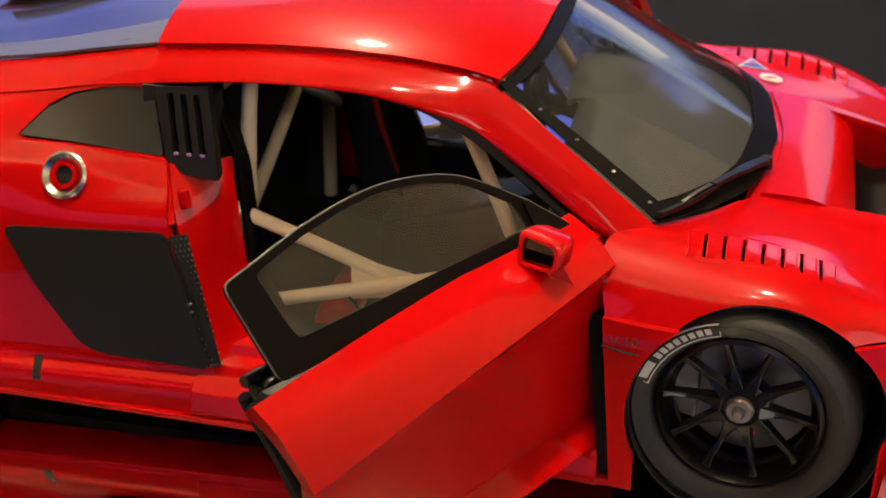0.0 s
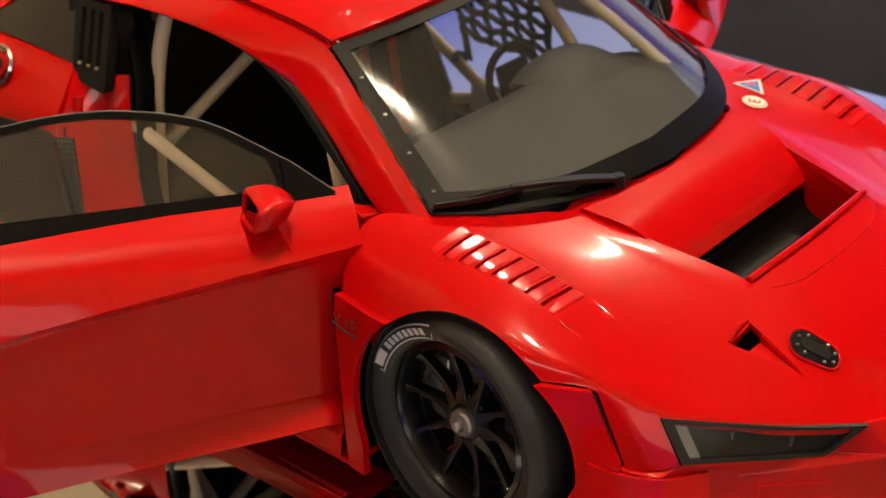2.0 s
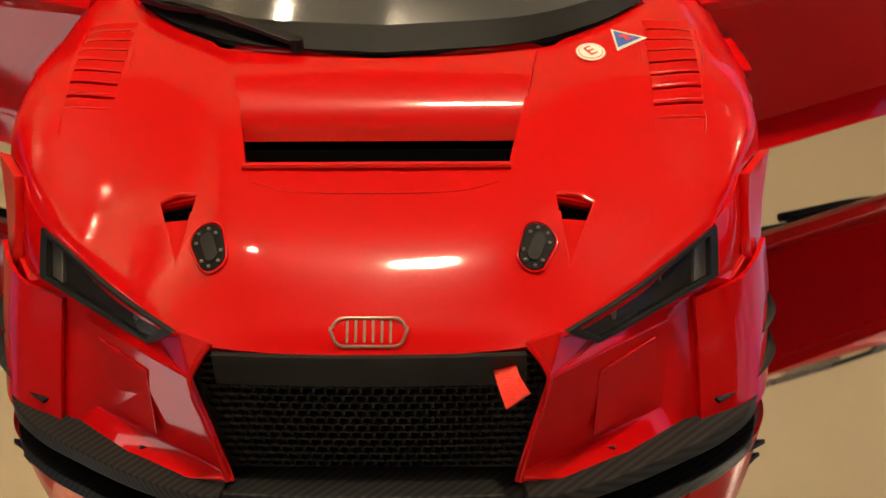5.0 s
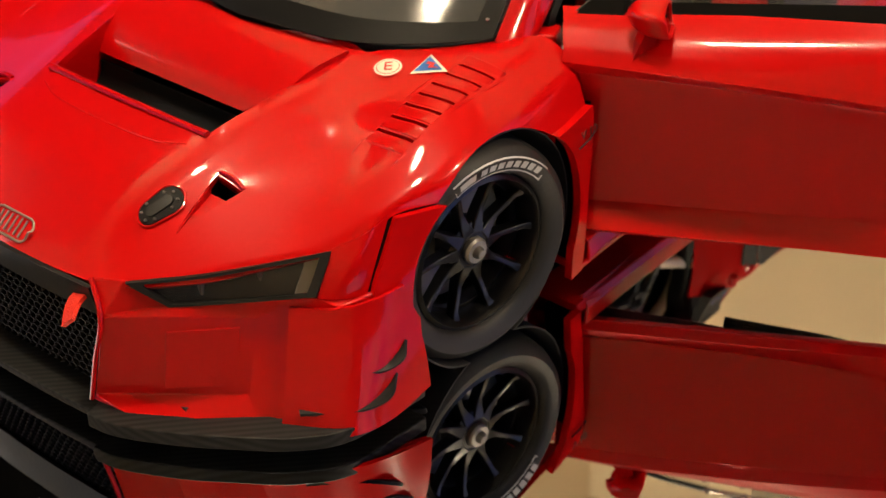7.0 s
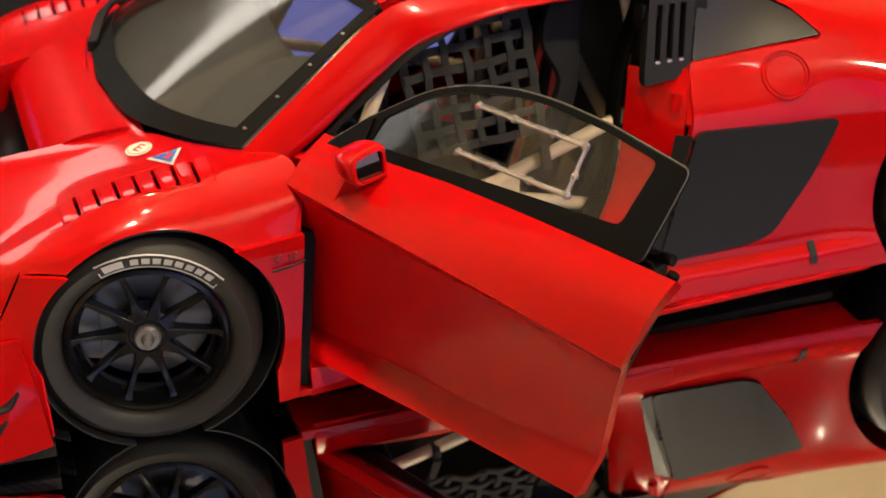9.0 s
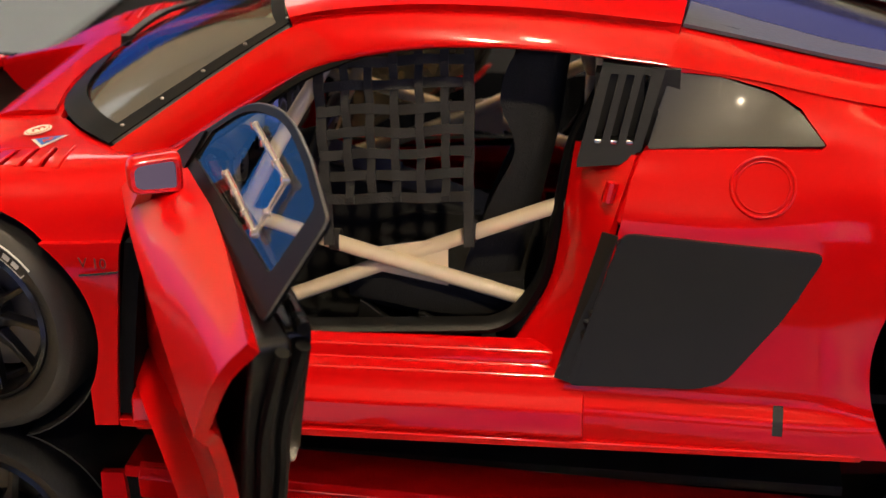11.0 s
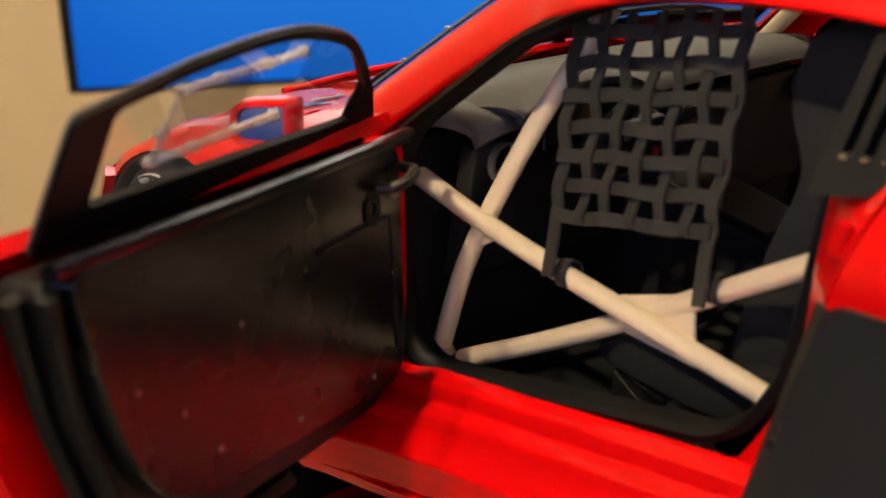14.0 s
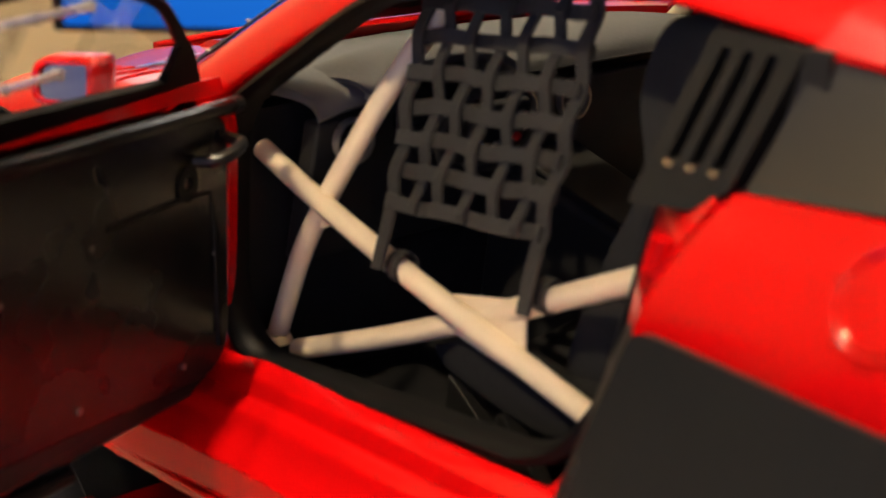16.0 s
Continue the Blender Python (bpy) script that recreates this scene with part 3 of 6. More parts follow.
both("roof_vent", solid([(-1.15, 0.18, 1.168), (-1.5, 0.18, 1.168), (-1.5, 0.32, 1.160), (-1.15, 0.32, 1.160), (-1.16, 0.2, 1.172), (-1.49, 0.2, 1.173), (-1.49, 0.3, 1.167), (-1.16, 0.3, 1.166)],
                        [[0, 1, 2, 3], [4, 5, 6, 7], [0, 1, 5, 4], [1, 2, 6, 5], [2, 3, 7, 6], [3, 0, 4, 7]]), RED, car, bevel=0.003)

PILLAR = [
    [(-0.785, 0.573, 1.070), (-0.80, 0.625, 1.025), (-0.82, 0.665, 0.965), (-0.81, 0.63, 0.95)],
    [(-0.62, 0.620, 0.972), (-0.635, 0.668, 0.930), (-0.66, 0.700, 0.875), (-0.66, 0.665, 0.86)],
    [(-0.46, 0.668, 0.866), (-0.48, 0.710, 0.835), (-0.53, 0.735, 0.790), (-0.53, 0.70, 0.775)],
    [(-0.305, 0.710, 0.760), (-0.34, 0.745, 0.745), (-0.42, 0.76, 0.735), (-0.43, 0.73, 0.70)],
]
rail_g = loft([r[3:] for r in ROOF[::-1]] + PILLAR[1:], 8, 6)
for i, row_p in enumerate(roof_g):
    row_p[18] = rail_g[len(roof_g) - 1 - i][0]
shell = join(sheet(whole([r[:19] for r in roof_g])), sheet(rail_g), mirrored(sheet(rail_g)))
bmesh.ops.remove_doubles(shell, verts=shell.verts, dist=0.0005)
part("roof", shell, RED, car, "glossy red roof panel with its pillars", thick=0.02, angle=45)

# rear quarter: columns from the roof edge down to the sill, rows towards the tail
QUARTER = [
    [(-1.77, 0.648, 1.025), (-1.745, 0.69, 0.92), (-1.715, 0.735, 0.825), (-1.69, 0.80, 0.76), (-1.67, 0.862, 0.665), (-1.61, 0.89, 0.45), (-1.55, 0.905, 0.25), (-1.52, 0.945, 0.19), (-1.50, 0.95, 0.09)],
    [(-1.98, 0.625, 0.99), (-1.97, 0.69, 0.90), (-1.95, 0.745, 0.830), (-1.94, 0.805, 0.76), (-1.93, 0.868, 0.655), (-1.91, 0.895, 0.45), (-1.89, 0.91, 0.25), (-1.88, 0.95, 0.19), (-1.88, 0.955, 0.095)],
    [(-2.20, 0.60, 0.945), (-2.20, 0.71, 0.895), (-2.20, 0.775, 0.835), (-2.20, 0.835, 0.76), (-2.20, 0.88, 0.64), (-2.20, 0.905, 0.45), (-2.20, 0.92, 0.25), (-2.20, 0.955, 0.19), (-2.20, 0.96, 0.11)],
    [(-2.45, 0.57, 0.90), (-2.45, 0.73, 0.875), (-2.45, 0.83, 0.82), (-2.45, 0.91, 0.74), (-2.45, 0.95, 0.63), (-2.45, 0.965, 0.45), (-2.45, 0.97, 0.25), (-2.45, 0.97, 0.19), (-2.45, 0.97, 0.12)],
    [(-2.75, 0.55, 0.86), (-2.75, 0.74, 0.85), (-2.75, 0.88, 0.80), (-2.75, 0.955, 0.72), (-2.75, 0.985, 0.62), (-2.75, 0.99, 0.45), (-2.75, 0.99, 0.25), (-2.75, 0.98, 0.19), (-2.75, 0.98, 0.12)],
    [(-3.25, 0.50, 0.82), (-3.25, 0.70, 0.81), (-3.25, 0.84, 0.78), (-3.25, 0.91, 0.71), (-3.25, 0.94, 0.62), (-3.25, 0.94, 0.45), (-3.25, 0.93, 0.25), (-3.25, 0.92, 0.19), (-3.25, 0.92, 0.14)],
    [(-3.58, 0.45, 0.80), (-3.58, 0.62, 0.79), (-3.58, 0.74, 0.76), (-3.58, 0.82, 0.70), (-3.58, 0.85, 0.60), (-3.58, 0.85, 0.45), (-3.58, 0.84, 0.25), (-3.58, 0.84, 0.2), (-3.58, 0.84, 0.16)],
]
rear_arch = spin([(0.001, 0.45), (0.40, 0.45), (0.40, 1.3), (0.001, 1.3)], 72, (-2.70, 0, 0.355), 1)
rear_below = box((-3.06, 0.45, -0.1), (-2.30, 1.3, 0.10))
qg = loft(QUARTER, 8, 6)
window_hole = prism([(-1.60, 1.04), (-1.775, 1.012), (-1.90, 1.0), (-2.03, 0.965), (-2.10, 0.93), (-2.165, 0.865), (-2.15, 0.852), (-1.72, 0.828), (-1.60, 0.82)], 1, 0.55, 0.80)
both("quarter_panel", sheet(qg, flip=True), RED, car, "glossy red rear quarter panel", thick=0.03, cuts=[rear_arch, rear_below, window_hole])
# dark side blade lying over the quarter, and the dark quarter window


from mathutils.bvhtree import BVHTree

qtree = BVHTree.FromPolygons([p for r in qg for p in r], [[i * len(qg[0]) + j, (i + 1) * len(qg[0]) + j, (i + 1) * len(qg[0]) + j + 1, i * len(qg[0]) + j + 1] for i in range(len(qg) - 1) for j in range(len(qg[0]) - 1)])


def over(outline, off):
    """A plate that follows the quarter's skin inside an outline seen from the side."""
    def y_at(x, z):
        hit = qtree.ray_cast(Vector((x, 3, z)), Vector((0, -1, 0)))[0]
        return hit.y if hit else qtree.find_nearest(Vector((x, 0.85, z)))[0].y
    bm = bmesh.new()
    fine = []
    for a, b in zip(outline, outline[1:] + outline[:1]):
        k = max(1, int(math.dist(a, b) / 0.05))
        fine += [(a[0] + (b[0] - a[0]) * s / k, a[1] + (b[1] - a[1]) * s / k) for s in range(k)]
    f = bm.faces.new([bm.verts.new((x, 0, z)) for x, z in fine])
    bmesh.ops.triangulate(bm, faces=[f])
    bmesh.ops.subdivide_edges(bm, edges=bm.edges, cuts=2, use_grid_fill=True)
    for v in bm.verts:
        v.co.y = y_at(v.co.x, v.co.z) + off
    bmesh.ops.recalc_face_normals(bm, faces=bm.faces)
    if sum(f.normal.y for f in bm.faces) < 0:
        bmesh.ops.reverse_faces(bm, faces=bm.faces)
    return bm


def rounded(outline, r, k=4):
    """An outline with its corners rounded."""
    out = []
    for i, p in enumerate(outline):
        p = Vector(p)
        a, b = Vector(outline[i - 1]), Vector(outline[(i + 1) % len(outline)])
        s, e = p + (a - p).normalized() * min(r, (a - p).length / 2.2), p + (b - p).normalized() * min(r, (b - p).length / 2.2)
        out += [tuple(s.lerp(p, t).lerp(p.lerp(e, t), t)) for t in (j / k for j in range(k + 1))]
    return out


BLADE = rounded([(-1.678, 0.660), (-2.175, 0.636), (-2.085, 0.47), (-1.95, 0.285), (-1.88, 0.262), (-1.550, 0.248), (-1.611, 0.45)], 0.03)
both("side_blade", over(BLADE, 0.016), GREY, car, "satin dark grey side blade", thick=0.015)
WINDOW = rounded([(-1.775, 1.010), (-1.90, 0.996), (-2.03, 0.958), (-2.10, 0.922), (-2.165, 0.862), (-1.725, 0.830)], 0.012)
both("quarter_window", over(WINDOW, -0.006), SMOKED, car, "smoked grey quarter window", thick=0.01)
both("air_intake", over([(-2.075, 0.232), (-2.10, 0.232), (-2.10, 0.165), (-2.075, 0.165)], 0.006), TUB, car, thick=0.004)

# rear deck and tail, plainly closed
DECK = [[(-1.80, 0.0, 1.125), (-1.80, 0.30, 1.115), (-1.79, 0.50, 1.085), (-1.77, 0.60, 1.05), (-1.77, 0.648, 1.022)],
        [(-2.2, 0.0, 1.02), (-2.2, 0.28, 1.01), (-2.2, 0.44, 0.99), (-2.2, 0.54, 0.965), (-2.2, 0.61, 0.94)],
        [(-2.75, 0.0, 0.90), (-2.75, 0.25, 0.895), (-2.75, 0.4, 0.885), (-2.75, 0.5, 0.87), (-2.75, 0.56, 0.858)],
        [(-3.58, 0.0, 0.83), (-3.58, 0.2, 0.83), (-3.58, 0.3, 0.82), (-3.58, 0.4, 0.81), (-3.58, 0.46, 0.798)]]
part("engine_cover", sheet([[p - Vector((0, 0, 0.03)) for p in r] for r in whole(loft(DECK, 8, 5))], flip=True), REARGLASS, car, "dark rear window over the engine", thick=0.02)
REAR_PILLAR = [[(-1.795, 0.520, 1.090), (-1.775, 0.595, 1.062), (-1.765, 0.650, 1.026)],
               [(-1.98, 0.495, 1.048), (-1.98, 0.570, 1.022), (-1.98, 0.630, 0.991)],
               [(-2.20, 0.465, 0.998), (-2.20, 0.545, 0.975), (-2.20, 0.612, 0.945)],
               [(-2.48, 0.44, 0.948), (-2.48, 0.52, 0.928), (-2.48, 0.585, 0.898)],
               [(-2.80, 0.41, 0.898), (-2.80, 0.49, 0.882), (-2.80, 0.56, 0.858)]]
both("rear_pillar", sheet(loft(REAR_PILLAR, 6, 6), flip=True), RED, car, "red rear pillar running down from the roof", thick=0.012)
DECK_RAIL = [[(-1.797, 0.525, 1.092), (-1.805, 0.44, 1.100), (-1.812, 0.350, 1.104), (-1.812, 0.335, 1.085)],
             [(-2.00, 0.498, 1.048), (-2.00, 0.42, 1.054), (-2.00, 0.350, 1.056), (-2.00, 0.335, 1.035)],
             [(-2.25, 0.464, 0.992), (-2.25, 0.40, 0.996), (-2.25, 0.345, 0.997), (-2.25, 0.33, 0.975)],
             [(-2.70, 0.425, 0.918), (-2.70, 0.37, 0.920), (-2.70, 0.33, 0.920), (-2.70, 0.32, 0.90)]]
both("deck_rail", sheet(loft(DECK_RAIL, 6, 4), flip=True), CARBON_GREY, car, "grey carbon rail beside the rear window", thick=0.010)
both("rail_vent", moved(prism(rounded([(-0.075, -0.028), (0.065, -0.028), (0.075, 0.028), (-0.045, 0.028)], 0.024), 2, 0.0, 0.010), Matrix.Translation((-1.905, 0.445, 1.073)) @ Matrix.Rotation(radians(-13), 4, "Y")), SEAL, car, "black oval vent", bevel=0.004)
part("tail_panel", solid([(-3.58, -0.84, 0.16), (-3.58, 0.84, 0.16), (-3.58, 0.85, 0.60), (-3.58, 0.74, 0.76), (-3.58, 0.45, 0.80), (-3.58, -0.45, 0.80), (-3.58, -0.74, 0.76), (-3.58, -0.85, 0.60),
                          (-3.54, -0.84, 0.16), (-3.54, 0.84, 0.16), (-3.54, 0.85, 0.60), (-3.54, 0.74, 0.76), (-3.54, 0.45, 0.80), (-3.54, -0.45, 0.80), (-3.54, -0.74, 0.76), (-3.54, -0.85, 0.60)],
                         [list(range(8)), list(range(8, 16))] + [[i, (i + 1) % 8, 8 + (i + 1) % 8, 8 + i] for i in range(8)]), RED, car)

# sill with its steps, door surround
SILL = [
    [(x, 0.93 + dx, 0.075 + dz), (x, 0.955 + dx, 0.11 + dz), (x, 0.95 + dx, 0.165 + dz), (x, 0.90, 0.20 + dz), (x, 0.885, 0.225 + dz), (x, 0.84, 0.235 + dz), (x, 0.825, 0.265 + dz), (x, 0.78, 0.272 + dz), (x, 0.77, 0.255 + dz), (x, 0.765, 0.20 + dz)]
    for x, dx, dz in ((-0.40, 0.02, -0.02), (-0.75, 0.0, 0.0), (-1.1, 0.0, 0.01), (-1.35, 0.0, 0.015), (-1.60, 0.0, 0.02))]
both("sill", sheet(creased(SILL, 5, 2, (1, 2, 3, 4, 5, 6, 7, 8)), flip=True), RED, car, "red stepped door sill", thick=0.015, bevel=0.007, seg=3, angle=50)
both("sill_skirt", solid([(-0.36, 0.975, 0.06), (-2.30, 0.965, 0.105), (-2.30, 0.965, 0.125), (-0.36, 0.985, 0.09), (-0.36, 0.80, 0.06), (-2.30, 0.80, 0.105), (-2.30, 0.80, 0.125), (-0.36, 0.80, 0.09)],
                         [[0, 1, 2, 3], [4, 5, 6, 7], [0, 1, 5, 4], [1, 2, 6, 5], [2, 3, 7, 6], [3, 0, 4, 7]]), RED, car, bevel=0.006)

# opening: a rounded outline in side view, pulled in towards the roof
OPENING = rounded([(-0.52, 0.74), (-0.83, 0.955), (-1.0, 1.025), (-1.2, 1.052), (-1.45, 1.052), (-1.63, 1.02), (-1.515, 0.80), (-1.462, 0.45), (-1.385, 0.33), (-0.60, 0.275), (-0.53, 0.36)], 0.06)


def lean(z, base=0.775):
    return base - max(0.0, z - 0.62) * 0.30


def ring(scale_in, y0):
    c = (-1.05, 0.68)
    tuck = lambda x: 0.085 * min(1.0, max(0.0, (-1.30 - x) / 0.18))  # the rear edge lies further in
    return [Vector((c[0] + (x - c[0]) * scale_in, lean(z) + y0 - tuck(x), c[1] + (z - c[1]) * scale_in)) for x, z in OPENING]


def hoop(*rings):
    bm = bmesh.new()
    v = [[bm.verts.new(p) for p in r] for r in rings]
    k = len(rings[0])
    for a, b in zip(v, v[1:]):
        for i in range(k):
            bm.faces.new([a[i], a[(i + 1) % k], b[(i + 1) % k], b[i]])
    bmesh.ops.recalc_face_normals(bm, faces=bm.faces)
    return bm


both("door_seal", hoop(ring(1.075, -0.03), ring(1.055, 0.006), ring(1.02, 0.015), ring(1.0, 0.006), ring(0.99, -0.012), ring(0.987, -0.05)), SEAL, car, "black rubber door seal")

# red jamb behind the door opening, up to the side blade
JAMB = [
    [(-1.70, 0.750, 0.82), (-1.64, 0.725, 0.82), (-1.58, 0.695, 0.82), (-1.540, 0.660, 0.82)],
    [(-1.655, 0.835, 0.68), (-1.605, 0.785, 0.68), (-1.555, 0.735, 0.68), (-1.522, 0.685, 0.68)],
    [(-1.60, 0.855, 0.46), (-1.56, 0.805, 0.46), (-1.52, 0.750, 0.46), (-1.490, 0.700, 0.46)],
    [(-1.555, 0.868, 0.31), (-1.51, 0.825, 0.31), (-1.46, 0.780, 0.31), (-1.415, 0.735, 0.31)],
    [(-1.53, 0.900, 0.235), (-1.48, 0.87, 0.235), (-1.42, 0.84, 0.235), (-1.35, 0.80, 0.235)],
]
both("door_jamb", sheet(loft(JAMB, 6, 5), flip=True), RED, car, thick=0.02)
both("shoulder", solid([(-1.672, 0.860, 0.666), (-1.715, 0.737, 0.826), (-1.665, 0.715, 0.815), (-1.64, 0.80, 0.665), (-1.70, 0.86, 0.666), (-1.74, 0.735, 0.826), (-1.72, 0.70, 0.80), (-1.70, 0.80, 0.66)],
                       [[0, 1, 2, 3], [4, 5, 6, 7], [0, 1, 5, 4], [1, 2, 6, 5], [2, 3, 7, 6], [3, 0, 4, 7]]), RED, car, bevel=0.012)
both("latch", tube([(-1.645, 0.79, 0.76), (-1.635, 0.80, 0.71)], 0.016, 10), RED, car)
both("intake_mesh", solid([(-1.672, 0.862, 0.645), (-1.562, 0.905, 0.25), (-1.522, 0.900, 0.26), (-1.630, 0.826, 0.64)], [[0, 1, 2, 3]]), GREY, car, thick=0.01)

both("pillar_trim", box((-1.71, 0.585, 0.10), (-1.585, 0.650, 1.0)), TUB, car, "black trim behind the door pillar")
both("hinge_post", solid([(-0.47, 0.80, 0.74), (-0.545, 0.765, 0.74), (-0.545, 0.785, 0.24), (-0.45, 0.83, 0.20), (-0.44, 0.74, 0.74), (-0.52, 0.72, 0.74), (-0.52, 0.73, 0.24), (-0.42, 0.76, 0.20)],
                         [[0, 1, 2, 3], [4, 5, 6, 7], [0, 1, 5, 4], [1, 2, 6, 5], [2, 3, 7, 6], [3, 0, 4, 7]]), RED, car, bevel=0.008)
both("fender_return", solid([(-0.40, 0.86, 0.10), (-0.35, 0.86, 0.10), (-0.35, 0.968, 0.10), (-0.395, 0.968, 0.10), (-0.46, 0.86, 0.59), (-0.41, 0.86, 0.59), (-0.41, 0.945, 0.59), (-0.452, 0.945, 0.59)],
                            [[0, 1, 2, 3], [4, 5, 6, 7], [0, 1, 5, 4], [1, 2, 6, 5], [2, 3, 7, 6], [3, 0, 4, 7]]), SEAL, car, "black inner edge of the fender")
DRAIN = rounded([(-0.455, 0.885), (-0.525, 0.885), (-0.560, 0.950), (-0.480, 0.950)], 0.022)
dtop = [Vector((x, y, 0.201 - 0.70 * (y - 0.885))) for x, y in DRAIN]
dlow = [p + Vector((0, 0, -0.03)) for p in dtop]
both("sill_drain", solid(dtop + dlow, [list(range(len(DRAIN)))] + [[i, (i + 1) % len(DRAIN), len(DRAIN) + (i + 1) % len(DRAIN), len(DRAIN) + i] for i in range(len(DRAIN))]), SEAL, car, "black oval drain in the sill")
both("drain_rim", tube(dtop + [dtop[0]], 0.006, 8), RED, car)
part("floor_bracket", prism([(-0.94, 0.286), (-0.912, 0.10), (-1.13, 0.10), (-1.053, 0.202)], 1, 0.54, 0.565), GREY, car, "dark triangular floor bracket", bevel=0.004)

# slatted black vent panel behind the door window
VENT = [(-1.605, 1.030), (-1.762, 1.018), (-1.712, 0.832), (-1.66, 0.795), (-1.552, 0.785), (-1.552, 0.80)]
for sgn in (1, -1):
    o = prism([(x, z) for x, z in VENT], 1, -0.02, 0.02)
    for v in o.verts:
        v.co.y += 0.738 - 0.43 * (v.co.z - 0.79)
    cuts = []
    for k in range(3):
        c = prism([(-1.626 - 0.040 * k, 1.005), (-1.646 - 0.040 * k, 1.003), (-1.612 - 0.040 * k, 0.848), (-1.592 - 0.040 * k, 0.850)], 1, 0.4, 0.9)
        cuts.append(c)
    if sgn < 0:
        o, cuts = mirrored(o), [mirrored(c) for c in cuts]
    vp = part("vent_panel", o, VENTM, car, "black slatted vent panel", cuts=cuts, angle=15)
    for k in range(3):
        q = tube([(-1.609 - 0.040 * k, 0.733, 0.846), (-1.594 - 0.040 * k, 0.733, 0.846)], 0.006, 8)
        part("pin", q if sgn > 0 else mirrored(q), STEEL, vp)

# floor pan, bulkheads and firewall that close the cabin
part("floor_pan", join(box((-3.5, -0.58, 0.07), (0.84, 0.58, 0.10)), box((-2.28, -0.80, 0.066), (-0.38, 0.80, 0.096))), TUB, car)
part("bulkhead", box((-1.80, -0.66, 0.10), (-1.72, 0.66, 1.02)), TUB, car)
part("firewall", box((-0.42, -0.70, 0.10), (-0.36, 0.70, 0.70)), TUB, car)
both("inner_wheel_house", box((-0.36, 0.60, 0.10), (0.42, 0.63, 0.60)), TUB, car)

# ---- doors ----
HINGE, SWING = Vector((-0.467, 0.845, 0)), 63


def door_pose():
    return Matrix.Translation(HINGE) @ Matrix.Rotation(radians(-SWING), 4, "Z")


# in the door's own frame: x runs back along the door (negative), y outwards, z up
SKIN = [
    [(0.03, -0.10, 0.775), (0.015, -0.022, 0.756), (0.0, 0.055, 0.710), (0.0, 0.042, 0.680), (0.0, 0.032, 0.52), (0.0, 0.024, 0.36), (0.0, 0.022, 0.240), (0.0, 0.080, 0.165)],
    [(-0.30, -0.085, 0.790), (-0.30, 0.003, 0.762), (-0.30, 0.075, 0.710), (-0.30, 0.048, 0.675), (-0.30, 0.024, 0.51), (-0.30, 0.013, 0.36), (-0.30, 0.012, 0.243), (-0.30, 0.075, 0.165)],
    [(-0.75, -0.06, 0.815), (-0.75, 0.023, 0.772), (-0.74, 0.085, 0.692), (-0.735, 0.052, 0.655), (-0.72, 0.020, 0.50), (-0.71, 0.008, 0.37), (-0.70, 0.008, 0.252), (-0.68, 0.062, 0.166)],
    [(-1.285, -0.01, 0.850), (-1.260, 0.047, 0.782), (-1.212, 0.086, 0.656), (-1.192, 0.058, 0.622), (-1.145, 0.027, 0.48), (-1.125, 0.018, 0.39), (-1.100, 0.016, 0.283), (-1.062, 0.050, 0.166)],
]
def pane_outline(pts):
    """A straight front edge, a smooth arc over the top and a rear corner."""
    a, b = Vector(pts[0]), Vector(pts[1])
    return [tuple(a.lerp(b, k / 3)) for k in range(3)] + [tuple(p) for p in cr(pts[1:-2], 5)] + rounded([pts[-3], pts[-2], pts[-1], pts[0]], 0.02, 3)[4:12]


GLASSO = pane_outline([(0.02, 0.775), (-0.12, 0.888), (-0.32, 1.008), (-0.52, 1.064), (-0.70, 1.082), (-0.90, 1.078), (-1.172, 1.050), (-1.135, 0.838)])
GLASSI = pane_outline([(-0.16, 0.835), (-0.18, 0.905), (-0.335, 0.998), (-0.53, 1.050), (-0.70, 1.068), (-0.90, 1.062), (-1.078, 1.042), (-1.040, 0.893)])


def pane_y(x, z):
    return -0.075 + 0.05 * (-x / 1.2) - (z - 0.80) * 0.62 - 0.04 * (z - 0.8) * (1.2 + x)


